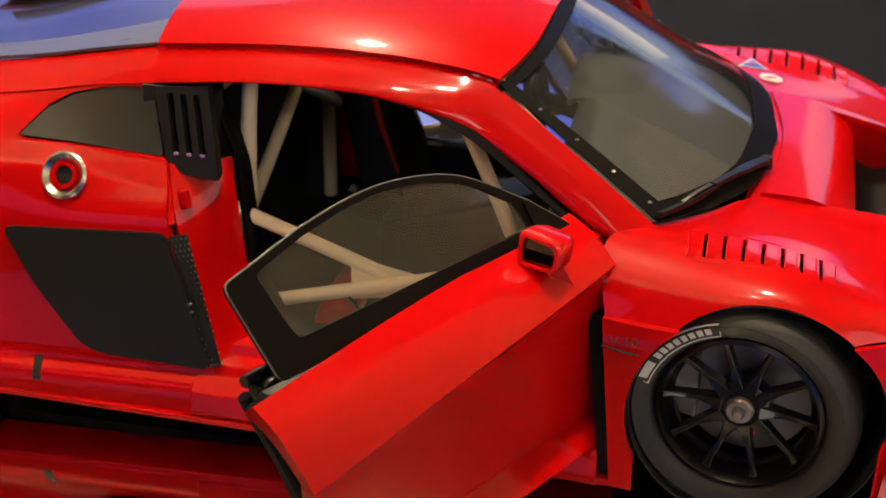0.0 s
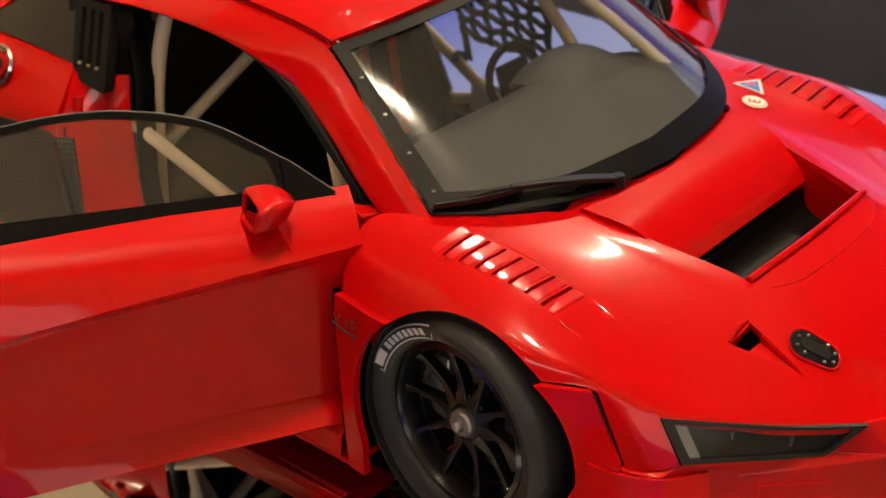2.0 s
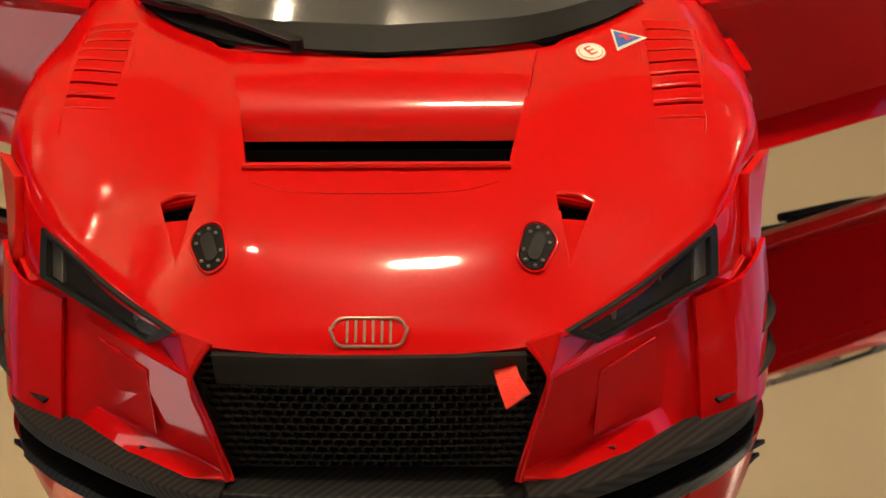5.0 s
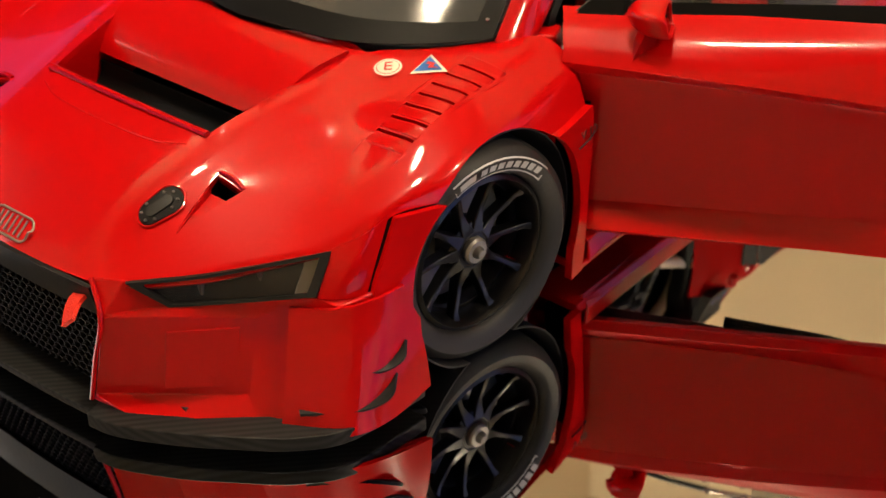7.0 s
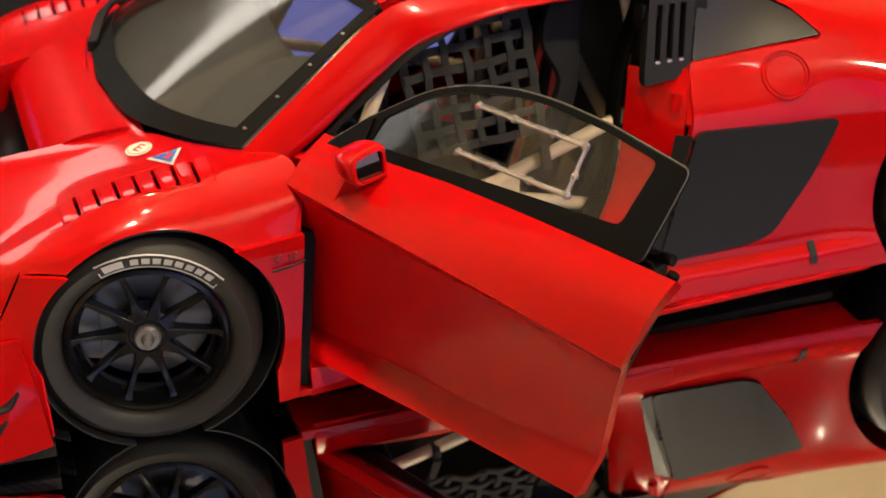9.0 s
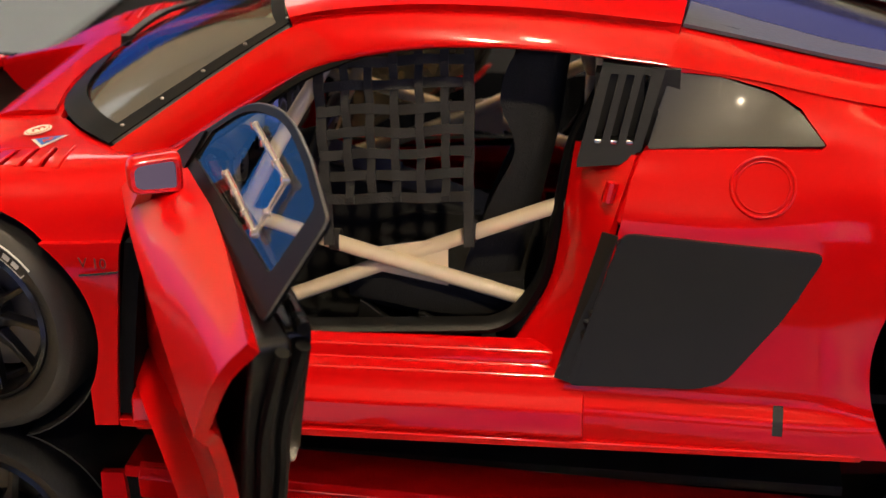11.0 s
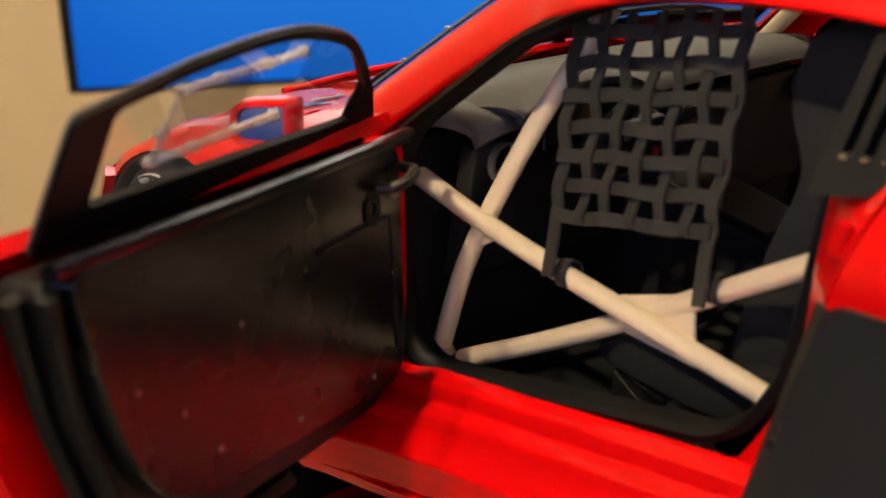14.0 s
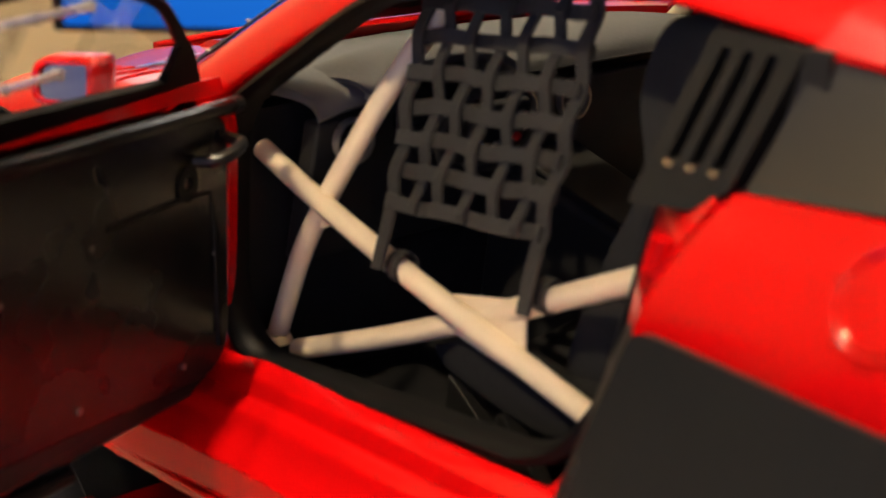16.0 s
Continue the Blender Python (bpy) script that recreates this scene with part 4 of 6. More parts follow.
def door(sgn):
    m = door_pose()
    def fin(bm):
        b = moved(bm, m)
        return b if sgn > 0 else mirrored(b)
    d = part("door", fin(sheet(creased(SKIN, 10, 5, (2, 6)))), RED, car, "open red door with a window and mirror", thick=0.03, angle=32)
    # the door's body behind the skin, and the inner panel
    def slab(outline, y0, y1, lean_y=0.10):
        sb = bmesh.new()
        f = sb.faces.new([sb.verts.new((x, y0 - lean_y * max(0, z - 0.6) * 0.5, z)) for x, z in outline])
        ext = bmesh.ops.extrude_face_region(sb, geom=[f])
        for v in [e for e in ext["geom"] if isinstance(e, bmesh.types.BMVert)]:
            v.co.y += y1 - y0
        bmesh.ops.recalc_face_normals(sb, faces=sb.faces)
        return sb

    core = rounded([(-0.01, 0.745), (-1.185, 0.815), (-1.12, 0.62), (-1.06, 0.47), (-0.99, 0.33), (-0.88, 0.28), (-0.40, 0.235), (-0.03, 0.21)], 0.04, 4)
    part("door_frame", fin(slab(core, -0.085, 0.0)), BLACK, d, "black door frame behind the red skin", bevel=0.012)
    lin = rounded([(-0.02, 0.75), (-1.165, 0.825), (-1.10, 0.62), (-1.05, 0.50), (-0.985, 0.415), (-0.85, 0.355), (-0.40, 0.305), (-0.10, 0.268), (-0.035, 0.31)], 0.05, 5)
    trim = part("inner_trim", fin(slab(lin, -0.130, -0.075)), TRIM, d, "black inner door panel", bevel=0.014, seg=3)
    part("lower_return", fin(sheet(loft([[(r[-1][0], r[-1][1], r[-1][2] + 0.004), (r[-1][0] * 0.99, r[-1][1] - 0.05, r[-1][2] + 0.025), (r[-1][0] * 0.97, -0.080, r[-1][2] + 0.11)] for r in SKIN], 6, 3))), RED, d, thick=0.008)
    for k, (off, yy) in enumerate(((0.030, -0.040), (0.012, -0.085))):
        edge = [(-1.175 - off, yy - 0.03, 0.80), (-1.10 - off, yy, 0.60), (-1.04 - off, yy, 0.45), (-0.975 - off, yy, 0.335 - off), (-0.87, yy, 0.275 - off), (-0.5, yy, 0.24 - off)]
        part("weather_strip", fin(tube(cr(edge, 6), 0.016, 8)), SEAL, d)
    for x, z in ((-0.34, 0.655), (-0.46, 0.62), (-0.70, 0.60), (-1.02, 0.60), (-0.90, 0.52), (-0.80, 0.42), (-0.52, 0.36), (-0.20, 0.32), (-0.08, 0.50)):
        part("screw", fin(spin([(0.001, -0.134), (0.006, -0.134), (0.006, -0.12), (0.001, -0.12)], 10, (x, 0, z), 1)), DISC, trim)
    part("sill_ledge", fin(tube([(0.0, -0.150, 0.765), (-0.6, -0.145, 0.800), (-1.18, -0.120, 0.832)], 0.015, 10)), TRIM, trim)
    part("grab_hole", fin(spin([(0.014, -0.140), (0.034, -0.140), (0.034, -0.12), (0.014, -0.12)], 20, (-0.17, 0, 0.655), 1)), SEAL, trim)
    part("pull_handle", fin(tube(cr([(-0.02, -0.135, 0.705), (-0.04, -0.175, 0.700), (-0.12, -0.175, 0.690), (-0.14, -0.135, 0.688)], 5), 0.012, 8)), BLACK, trim)
    part("rail", fin(tube(cr([(-0.075, -0.130, 0.32), (-0.085, -0.130, 0.58), (-0.13, -0.132, 0.625), (-0.42, -0.134, 0.640)], 6), 0.007, 6)), SEAL, trim)
    # window pane with its black border
    pv = [Vector((x, pane_y(x, z), z)) for x, z in GLASSO]
    gb = bmesh.new()
    loops = [[gb.verts.new(p) for p in pv]]
    if sgn > 0:  # the open sliding window leaves a hole
        loops.append([gb.verts.new((x, pane_y(x, z), z)) for x, z in ((-0.495, 0.912), (-0.64, 0.914), (-0.643, 1.012), (-0.498, 1.010))])
    for lp in loops:
        for a, b in zip(lp, lp[1:] + lp[:1]):
            gb.edges.new((a, b))
    bmesh.ops.triangle_fill(gb, use_beauty=True, use_dissolve=False, edges=gb.edges)
    glass = part("window_pane", fin(gb), GLASS, d, "smoked clear door window")
    k = len(GLASSO)
    fo = [Vector((x, pane_y(x, z) + 0.006, z)) for x, z in GLASSO]
    fi = [Vector((x, pane_y(x, z) + 0.006, z)) for x, z in GLASSI]
    fb = solid(fo + fi, [[i, (i + 1) % k, k + (i + 1) % k, k + i] for i in range(k)])
    rim = [p + Vector((0, 0.002, 0)) for p in pv]
    part("glass_edge", fin(tube(rim + [rim[0]], 0.0028, 6, False)), EDGE, glass, "grey cut edge of the pane")
    part("frame", fin(fb), SEAL, glass, "black window border", thick=0.014)
    return d, fin, glass


door_left, fin_left, glass_left = door(1)
door_right, fin_right, glass_right = door(-1)
for d, fin in ((door_left, fin_left), (door_right, fin_right)):
    rings = []
    for x, w, h, oy, oz in ((-0.285, 0.060, 0.036, 0.030, 0.842), (-0.278, 0.066, 0.041, 0.030, 0.842), (-0.255, 0.067, 0.042, 0.030, 0.843), (-0.225, 0.062, 0.039, 0.030, 0.844), (-0.198, 0.050, 0.031, 0.029, 0.844), (-0.180, 0.030, 0.018, 0.028, 0.844), (-0.176, 0.008, 0.005, 0.028, 0.844)):
        rings.append([Vector((x + 0.012 * math.sin(t), oy + w * math.copysign(abs(math.cos(t)) ** 0.32, math.cos(t)), oz + h * math.copysign(abs(math.sin(t)) ** 0.32, math.sin(t)) * (1.0 - 0.25 * math.cos(t)))) for t in (2 * math.pi * k / 28 for k in range(28))])
    head = hoop(*rings)
    mir = part("mirror", fin(head), RED, d, "red wing mirror", thick=0.004, angle=50)
    mc = sum(rings[0], Vector()) / 28
    well = [mc + (p - mc) * 0.84 for p in rings[0]]
    part("mirror_rim", fin(hoop(rings[0], well, [p + Vector((0.014, 0, 0)) for p in well])), RED, mir, thick=0.002)
    part("mirror_glass", fin(solid([p + Vector((0.008, 0, 0)) for p in well], [list(range(28))])), WING_GLASS, mir)
    stalk = [[(-0.262 + 0.01 * k, 0.030 + 0.010 * k, 0.812 - 0.030 * k) for k in range(4)], [(-0.225 + 0.012 * k, 0.052 + 0.012 * k, 0.815 - 0.030 * k) for k in range(4)], [(-0.205 + 0.010 * k, 0.018 + 0.012 * k, 0.818 - 0.029 * k) for k in range(4)], [(-0.245 + 0.01 * k, 0.000 + 0.012 * k, 0.815 - 0.029 * k) for k in range(4)], [(-0.262 + 0.01 * k, 0.030 + 0.010 * k, 0.812 - 0.030 * k) for k in range(4)]]
    part("arm", fin(sheet(stalk)), RED, mir, thick=0.003, angle=50)
    part("crease", fin(tube([p + Vector((0, -0.004, -0.001)) for p in cr([r[2] for r in SKIN], 8)], 0.006, 8)), RED, d)

# ---- wheels ----
def wheel(x, y, radius, width, turn, sgn, s0, e0):
    """A wheel whose outer face lies at y, turned about the upright by some degrees."""
    o = Matrix.Translation((x, y * sgn, radius)) @ Matrix.Rotation(radians(turn), 4, "Z") @ (Matrix.Identity(4) if sgn > 0 else Matrix.Rotation(math.pi, 4, "Z"))
    put = lambda b: moved(b, o)
    rr = radius * 0.715
    prof = [(rr, -0.02), (rr + 0.012, 0.0), (rr + 0.035, 0.012), (radius * 0.88, 0.018), (radius * 0.955, 0.0), (radius * 0.99, -0.03), (radius, -0.07), (radius, -width + 0.07), (radius * 0.97, -width + 0.01), (rr, -width)]
    tyre = part("wheel", put(spin(prof, 72, (0, 0, 0))), RUBBER, car, "black racing wheel with a slick tyre")
    part("rim", put(join(spin([(rr - 0.002, -0.015), (rr - 0.014, -0.008), (rr - 0.022, -0.02), (rr - 0.03, -0.08), (rr - 0.02, -width + 0.02), (rr, -width + 0.02)], 64, (0, 0, 0)),
                         spin([(rr - 0.03, -0.075), (rr - 0.045, -0.07), (rr - 0.045, -0.095), (rr - 0.03, -0.1)], 64, (0, 0, 0)))), RIM, tyre)
    for k in range(10):
        a = 2 * math.pi * k / 10 + 0.05
        e = Vector((math.cos(a), 0, math.sin(a)))
        t = Vector((-math.sin(a), 0, math.cos(a)))
        p = [e * 0.050 + Vector((0, -0.062, 0)), e * 0.085 + Vector((0, -0.070, 0)), e * (rr * 0.5) + Vector((0, -0.072, 0)), e * (rr * 0.82) + Vector((0, -0.058, 0)), e * (rr - 0.010) + Vector((0, -0.040, 0))]
        part("spoke", put(strip(p, [t * 0.023, t * 0.0145, t * 0.0085, t * 0.0085, t * 0.016], [Vector((0, 0.022, 0)), Vector((0, 0.021, 0)), Vector((0, 0.020, 0)), Vector((0, 0.018, 0)), Vector((0, 0.018, 0))])), RIM, tyre, bevel=0.005, seg=3)
    part("hub", put(spin([(0.001, -0.11), (0.082, -0.11), (0.078, -0.058), (0.062, -0.046), (0.001, -0.044)], 40, (0, 0, 0))), RIM, tyre)
    part("hub_nut", put(join(spin([(0.020, -0.05), (0.040, -0.05), (0.040, -0.032), (0.034, -0.024), (0.020, -0.024)], 12, (0, 0, 0)), spin([(0.001, -0.05), (0.019, -0.05), (0.018, -0.016), (0.011, -0.006), (0.001, -0.004)], 20, (0, 0, 0)))), DISC, tyre)
    part("caliper", put(prism([(rr * 0.55, -0.10), (rr * 0.86, -0.09), (rr * 0.90, 0.0), (rr * 0.86, 0.09), (rr * 0.55, 0.10)], 1, -0.145, -0.112)), SILVER, tyre, bevel=0.006)
    part("brake_disc", put(spin([(0.05, -0.165), (rr * 0.80, -0.165), (rr * 0.80, -0.145), (0.05, -0.145)], 48, (0, 0, 0))), DISC, tyre)
    # printed band on the sidewall: an outline and plain bars
    lo, hi, mid = radius * 0.775, radius * 0.905, math.radians(68)
    def arc(r0, r1, a0, a1, lift=0.0205, k=10):
        v, f = [], []
        for i in range(k + 1):
            a = a0 + (a1 - a0) * i / k
            for r in (r0, r1):
                h = 0.0135 + (r - rr - 0.035) / (radius * 0.88 - rr - 0.035) * 0.006 if r < radius * 0.88 else 0.018 - (r - radius * 0.88) / (radius * 0.075) * 0.018
                v.append((r * math.cos(a), h + 0.0025, r * math.sin(a)))
        for i in range(k):
            f.append([2 * i, 2 * i + 1, 2 * i + 3, 2 * i + 2])
        return solid(v, f)
    s, e = math.radians(s0), math.radians(e0)
    bars = [arc(lo, lo + 0.004, s, e), arc(hi - 0.004, hi, s, e), arc(lo, hi, s, s + 0.012, k=1), arc(lo, hi, e - 0.012, e, k=1)]
    for i in range(8):
        a = s + 0.34 + i * (e - s - 0.40) / 8
        bars.append(arc(lo + 0.011, hi - 0.011, a, a + (e - s - 0.40) / 8 * 0.72, k=3))
    bars.append(arc(lo + 0.009, hi - 0.009, s + 0.06, s + 0.27, k=4))
    part("sidewall_print", put(join(*bars)), PRINT, tyre, "plain pale print on the sidewall")
    return tyre


wheel(0.054, 0.955, 0.328, 0.30, -8, 1, 66, 140)
wheel(-0.030, 0.953, 0.328, 0.30, -7, -1, 14, 76)
wheel(-2.70, 0.965, 0.350, 0.32, 0, 1, 66, 130)
wheel(-2.70, 0.965, 0.350, 0.32, 0, -1, 66, 130)

# ---- nose ----
def hexa(lo, hi):
    """A six-sided block from its four lower and four upper corners."""
    return solid(list(lo) + list(hi), [[0, 1, 2, 3], [4, 5, 6, 7], [0, 1, 5, 4], [1, 2, 6, 5], [2, 3, 7, 6], [3, 0, 4, 7]])


# bumper corner: ledge under the lamp, recessed panel, outer block
BV = [
    (0.905, 0.362, 0.462), (0.935, 0.413, 0.378), (0.945, 0.340, 0.100),           # 0-2 grille edge
    (0.868, 0.442, 0.468), (0.795, 0.525, 0.388), (0.665, 0.700, 0.406), (0.572, 0.826, 0.420),  # 3-6 lamp's lower edge
    (0.672, 0.708, 0.362), (0.722, 0.700, 0.135),                                     # 7-8 panel's outer edge
    (0.952, 0.335, 0.083), (0.735, 0.738, 0.075),                                     # 9-10 lower lip
    (0.618, 0.762, 0.386), (0.705, 0.790, 0.055),                                     # 11-12 block's front edge
    (0.475, 0.890, 0.405), (0.400, 0.955, 0.425), (0.352, 0.985, 0.300), (0.345, 0.990, 0.105),  # 13-16 block's back
    (0.610, 0.925, 0.052), (0.545, 0.878, 0.393),                                     # 17-18 block's round corner
    (0.935, 0.455, 0.082), (0.85, 0.60, 0.078),                                       # 19-20 round of the lip
]
BF = [[0, 1, 3], [1, 4, 3], [1, 7, 5, 4], [5, 7, 11], [5, 11, 18, 6], [1, 2, 8, 7], [2, 9, 19], [2, 19, 20, 8], [20, 10, 8], [7, 8, 12, 11], [8, 10, 12], [11, 12, 17, 18], [6, 18, 13], [18, 14, 13], [18, 17, 16, 15, 14]]
both("bumper_corner", solid(BV, BF), RED, car, "red front bumper corner", thick=0.012, bevel=0.008, seg=3, angle=50)
both("access_panel", hexa([(0.835, 0.535, 0.33), (0.705, 0.675, 0.335), (0.728, 0.675, 0.16), (0.855, 0.525, 0.155)], [(0.8385, 0.5385, 0.33), (0.7085, 0.6785, 0.335), (0.7315, 0.6785, 0.16), (0.8585, 0.5285, 0.155)]), RED, car, bevel=0.004)
# cheek between the lamp and the slot behind it
CHEEK = [[(0.368, 0.902, 0.594), (0.420, 0.905, 0.50), (0.470, 0.906, 0.402)],
         [(0.432, 0.877, 0.560), (0.485, 0.880, 0.487), (0.525, 0.874, 0.408)],
         [(0.502, 0.828, 0.533), (0.541, 0.832, 0.476), (0.577, 0.833, 0.419)]]
both("cheek", sheet(loft(CHEEK, 6, 6)), RED, car, thick=0.012)
FLANK = [[(0.614, 0.772, 0.391), (0.552, 0.880, 0.399), (0.475, 0.935, 0.411), (0.398, 0.964, 0.426)],
         [(0.658, 0.788, 0.225), (0.590, 0.908, 0.225), (0.492, 0.968, 0.236), (0.368, 0.994, 0.250)],
         [(0.706, 0.800, 0.056), (0.618, 0.936, 0.051), (0.502, 0.988, 0.060), (0.352, 1.000, 0.092)]]
both("bumper_side", sheet(loft(FLANK, 7, 7), flip=True), RED, car, "smooth red outer side of the bumper", thick=0.012)
# black sheet that stands in for the shade inside the slot
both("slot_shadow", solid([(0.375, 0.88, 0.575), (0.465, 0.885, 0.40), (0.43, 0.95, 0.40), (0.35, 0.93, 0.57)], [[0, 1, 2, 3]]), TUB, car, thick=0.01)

# head lamps
LAMP = [
    [(0.505, 0.826, 0.527), (0.620, 0.714, 0.505), (0.740, 0.592, 0.484), (0.868, 0.446, 0.468)],
    [(0.540, 0.829, 0.475), (0.645, 0.712, 0.458), (0.745, 0.592, 0.442), (0.838, 0.480, 0.432)],
    [(0.574, 0.830, 0.424), (0.668, 0.705, 0.410), (0.738, 0.612, 0.400), (0.800, 0.524, 0.392)],
]
lg = loft(LAMP, 5, 6)
for sgn in (1, -1):
    f = (lambda b: b) if sgn > 0 else mirrored
    hl = part("head_lamp", f(sheet([[p + Vector((-0.03, -0.02, -0.008)) for p in r] for r in lg])), LENS, car, "dark head lamp behind a clear cover", thick=0.01)
    part("cover", f(sheet([[p + Vector((0.004, 0.003, 0.001)) for p in r] for r in lg])), COVER, hl)
    part("lamp_frame", f(sheet([[p + Vector((0.001, 0.001, 0.0)) for p in r] for r in lg], lambda i, j: 1 <= i < len(lg) - 2 and 1 <= j < len(lg[0]) - 2)), GREY, hl, thick=0.012)
    part("daylight_strip", f(hexa([(0.503, 0.800, 0.51), (0.535, 0.768, 0.503), (0.59, 0.768, 0.418), (0.562, 0.80, 0.42)], [(0.515, 0.808, 0.515), (0.547, 0.776, 0.508), (0.602, 0.776, 0.423), (0.574, 0.808, 0.425)])), SILVER, hl, bevel=0.004)
    for k in (0.35, 0.68):
        a = Vector((0.53, 0.80, 0.515)).lerp(Vector((0.84, 0.455, 0.462)), k)
        part("reflector", f(box((a.x - 0.025, a.y - 0.012, a.z - 0.075), (a.x - 0.005, a.y + 0.012, a.z - 0.005))), SILVER, hl, bevel=0.004)
        part("projector", f(spin([(0.001, -0.01), (0.026, -0.01), (0.026, 0.012), (0.018, 0.024), (0.001, 0.03)], 20, (a.x - 0.02, a.y - 0.05, a.z - 0.04), 0)), DARKGLASS, hl)

# grille: black back, smooth upper band, honeycomb
grille = part("grille", solid([(0.86, -0.40, 0.46), (0.86, 0.40, 0.46), (0.87, 0.42, 0.38), (0.90, 0.36, 0.09), (0.90, -0.36, 0.09), (0.87, -0.42, 0.38)], [[0, 1, 2, 3, 4, 5]]), TUB, car, "black honeycomb front grille", thick=0.01)
band = [[(0.925 - 0.10 * abs(y) ** 2, y, 0.440), (0.918 - 0.10 * abs(y) ** 2, y, 0.40), (0.905 - 0.10 * abs(y) ** 2, y, 0.345)] for y in (-0.36, -0.18, 0, 0.18, 0.36)]
part("grille_band", sheet(loft(band, 6, 3)), BLACK, grille, "smooth black band", thick=0.012)
hb = bmesh.new()
R, W = 0.0155, 0.0032
row = 0
z = 0.112
while z < 0.455:
    y = -0.43 + (R * 0.9 if row % 2 else 0)
    while y < 0.43:
        lim = 0.355 + (z - 0.10) / 0.28 * 0.06 if z < 0.38 else 0.413 - (z - 0.38) * 0.6
        if abs(y) < lim - 0.012 and not (z > 0.35 and abs(y) < 0.31):
            x = 0.915 - 0.07 * (z - 0.1) - 0.10 * y * y
            o, i2, bk = [], [], []
            for k in range(6):
                a = math.pi / 6 + k * math.pi / 3
                o.append(hb.verts.new((x, y + R * math.cos(a), z + R * 0.8 * math.sin(a))))
                i2.append(hb.verts.new((x + 0.002, y + (R - W) * math.cos(a), z + (R - W) * 0.8 * math.sin(a))))
                bk.append(hb.verts.new((x - 0.02, y + (R - W) * math.cos(a), z + (R - W) * 0.8 * math.sin(a))))
            for k in range(6):
                n2 = (k + 1) % 6
                hb.faces.new([o[k], o[n2], i2[n2], i2[k]])
                hb.faces.new([i2[k], i2[n2], bk[n2], bk[k]])
        y += R * 1.8
    z += R * 1.32
    row += 1
tagged(part("honeycomb", hb, BLACK, grille), kind="stuff")
strap = [[(0.905, 0.285, 0.382), (0.945, 0.296, 0.372), (0.985, 0.319, 0.331)], [(0.905, 0.337, 0.398), (0.945, 0.347, 0.392), (0.985, 0.369, 0.376)]]
part("tow_strap", sheet(loft(strap, 2, 6)), RED_MATT, car, "red fabric tow strap", thick=0.012)
both("intake_trim", tube(cr([(0.912, 0.362, 0.465), (0.94, 0.414, 0.378), (0.952, 0.38, 0.24), (0.962, 0.347, 0.098)], 6), 0.007, 8), RED, car)

# splitter and canards
CS = [(0.995 - 0.12 * y * y, y) for y in [-0.40 + 0.08 * k for k in range(11)]]
part("splitter", prism([(0.30, -0.95)] + CS + [(0.30, 0.95)], 2, 0.048, 0.072), CARBON, car, "carbon front splitter", bevel=0.006)
LO = cr([(1.0, 0.365, 0), (0.985, 0.455, 0), (0.915, 0.60, 0), (0.83, 0.735, 0), (0.73, 0.87, 0), (0.60, 0.96, 0), (0.345, 0.985, 0)], 5)
LI = cr([(0.92, 0.350, 0), (0.90, 0.42, 0), (0.83, 0.57, 0), (0.75, 0.68, 0), (0.67, 0.79, 0), (0.56, 0.88, 0), (0.345, 0.92, 0)], 5)
lv, lf = [], []
for a, b in zip(LO, LI):
    lv += [(a.x, a.y, 0.035), (a.x, a.y, 0.080), (b.x, b.y, 0.085), (b.x, b.y, 0.035)]
for i in range(len(LO) - 1):
    for k in range(4):
        lf.append([4 * i + k, 4 * i + (k + 1) % 4, 4 * i + 4 + (k + 1) % 4, 4 * i + 4 + k])
lf += [[0, 1, 2, 3], [4 * len(LO) - 4 + k for k in range(4)]]
both("splitter_lip", solid(lv, lf), CARBON, car, bevel=0.005)
fin_u = [[(0.56, 0.915, 0.214), (0.50, 0.955, 0.222), (0.45, 0.98, 0.245), (0.415, 0.985, 0.275)], [(0.57, 0.935, 0.212), (0.50, 0.985, 0.212), (0.45, 1.01, 0.235), (0.42, 0.995, 0.272)]]
both("canard", sheet(loft(fin_u, 3, 6), flip=True), CARBON, car, thick=0.010)
fin_l = [[(0.67, 0.83, 0.118), (0.58, 0.905, 0.125), (0.50, 0.965, 0.155), (0.455, 0.985, 0.195)], [(0.685, 0.85, 0.114), (0.59, 0.95, 0.112), (0.51, 1.01, 0.142), (0.46, 0.995, 0.190)]]
both("canard", sheet(loft(fin_l, 3, 6), flip=True), CARBON, car, thick=0.010)
both("inner_duct", hexa([(0.36, 0.65, 0.09), (0.88, 0.40, 0.09), (0.88, 0.40, 0.45), (0.36, 0.65, 0.5)], [(0.36, 0.67, 0.09), (0.87, 0.44, 0.09), (0.85, 0.44, 0.45), (0.36, 0.67, 0.5)]), TUB, car)


# ---- things on the hood ----
tri_g = [p for r in g for p in r]


def on_hood(x, y, up=0.0):
    """The hood's height at a place, with its slope."""
    near = sorted(tri_g, key=lambda p: (p.x - x) ** 2 + (p.y - abs(y)) ** 2)[:9]
    a = np.array([[p.x, p.y, 1] for p in near])
    c = np.linalg.lstsq(a, np.array([p.z for p in near]), rcond=None)[0]
    n = Vector((-c[0], -c[1] * (1 if y >= 0 else -1), 1)).normalized()
    return Vector((x, y, c[0] * x + c[1] * abs(y) + c[2])) + n * up, n


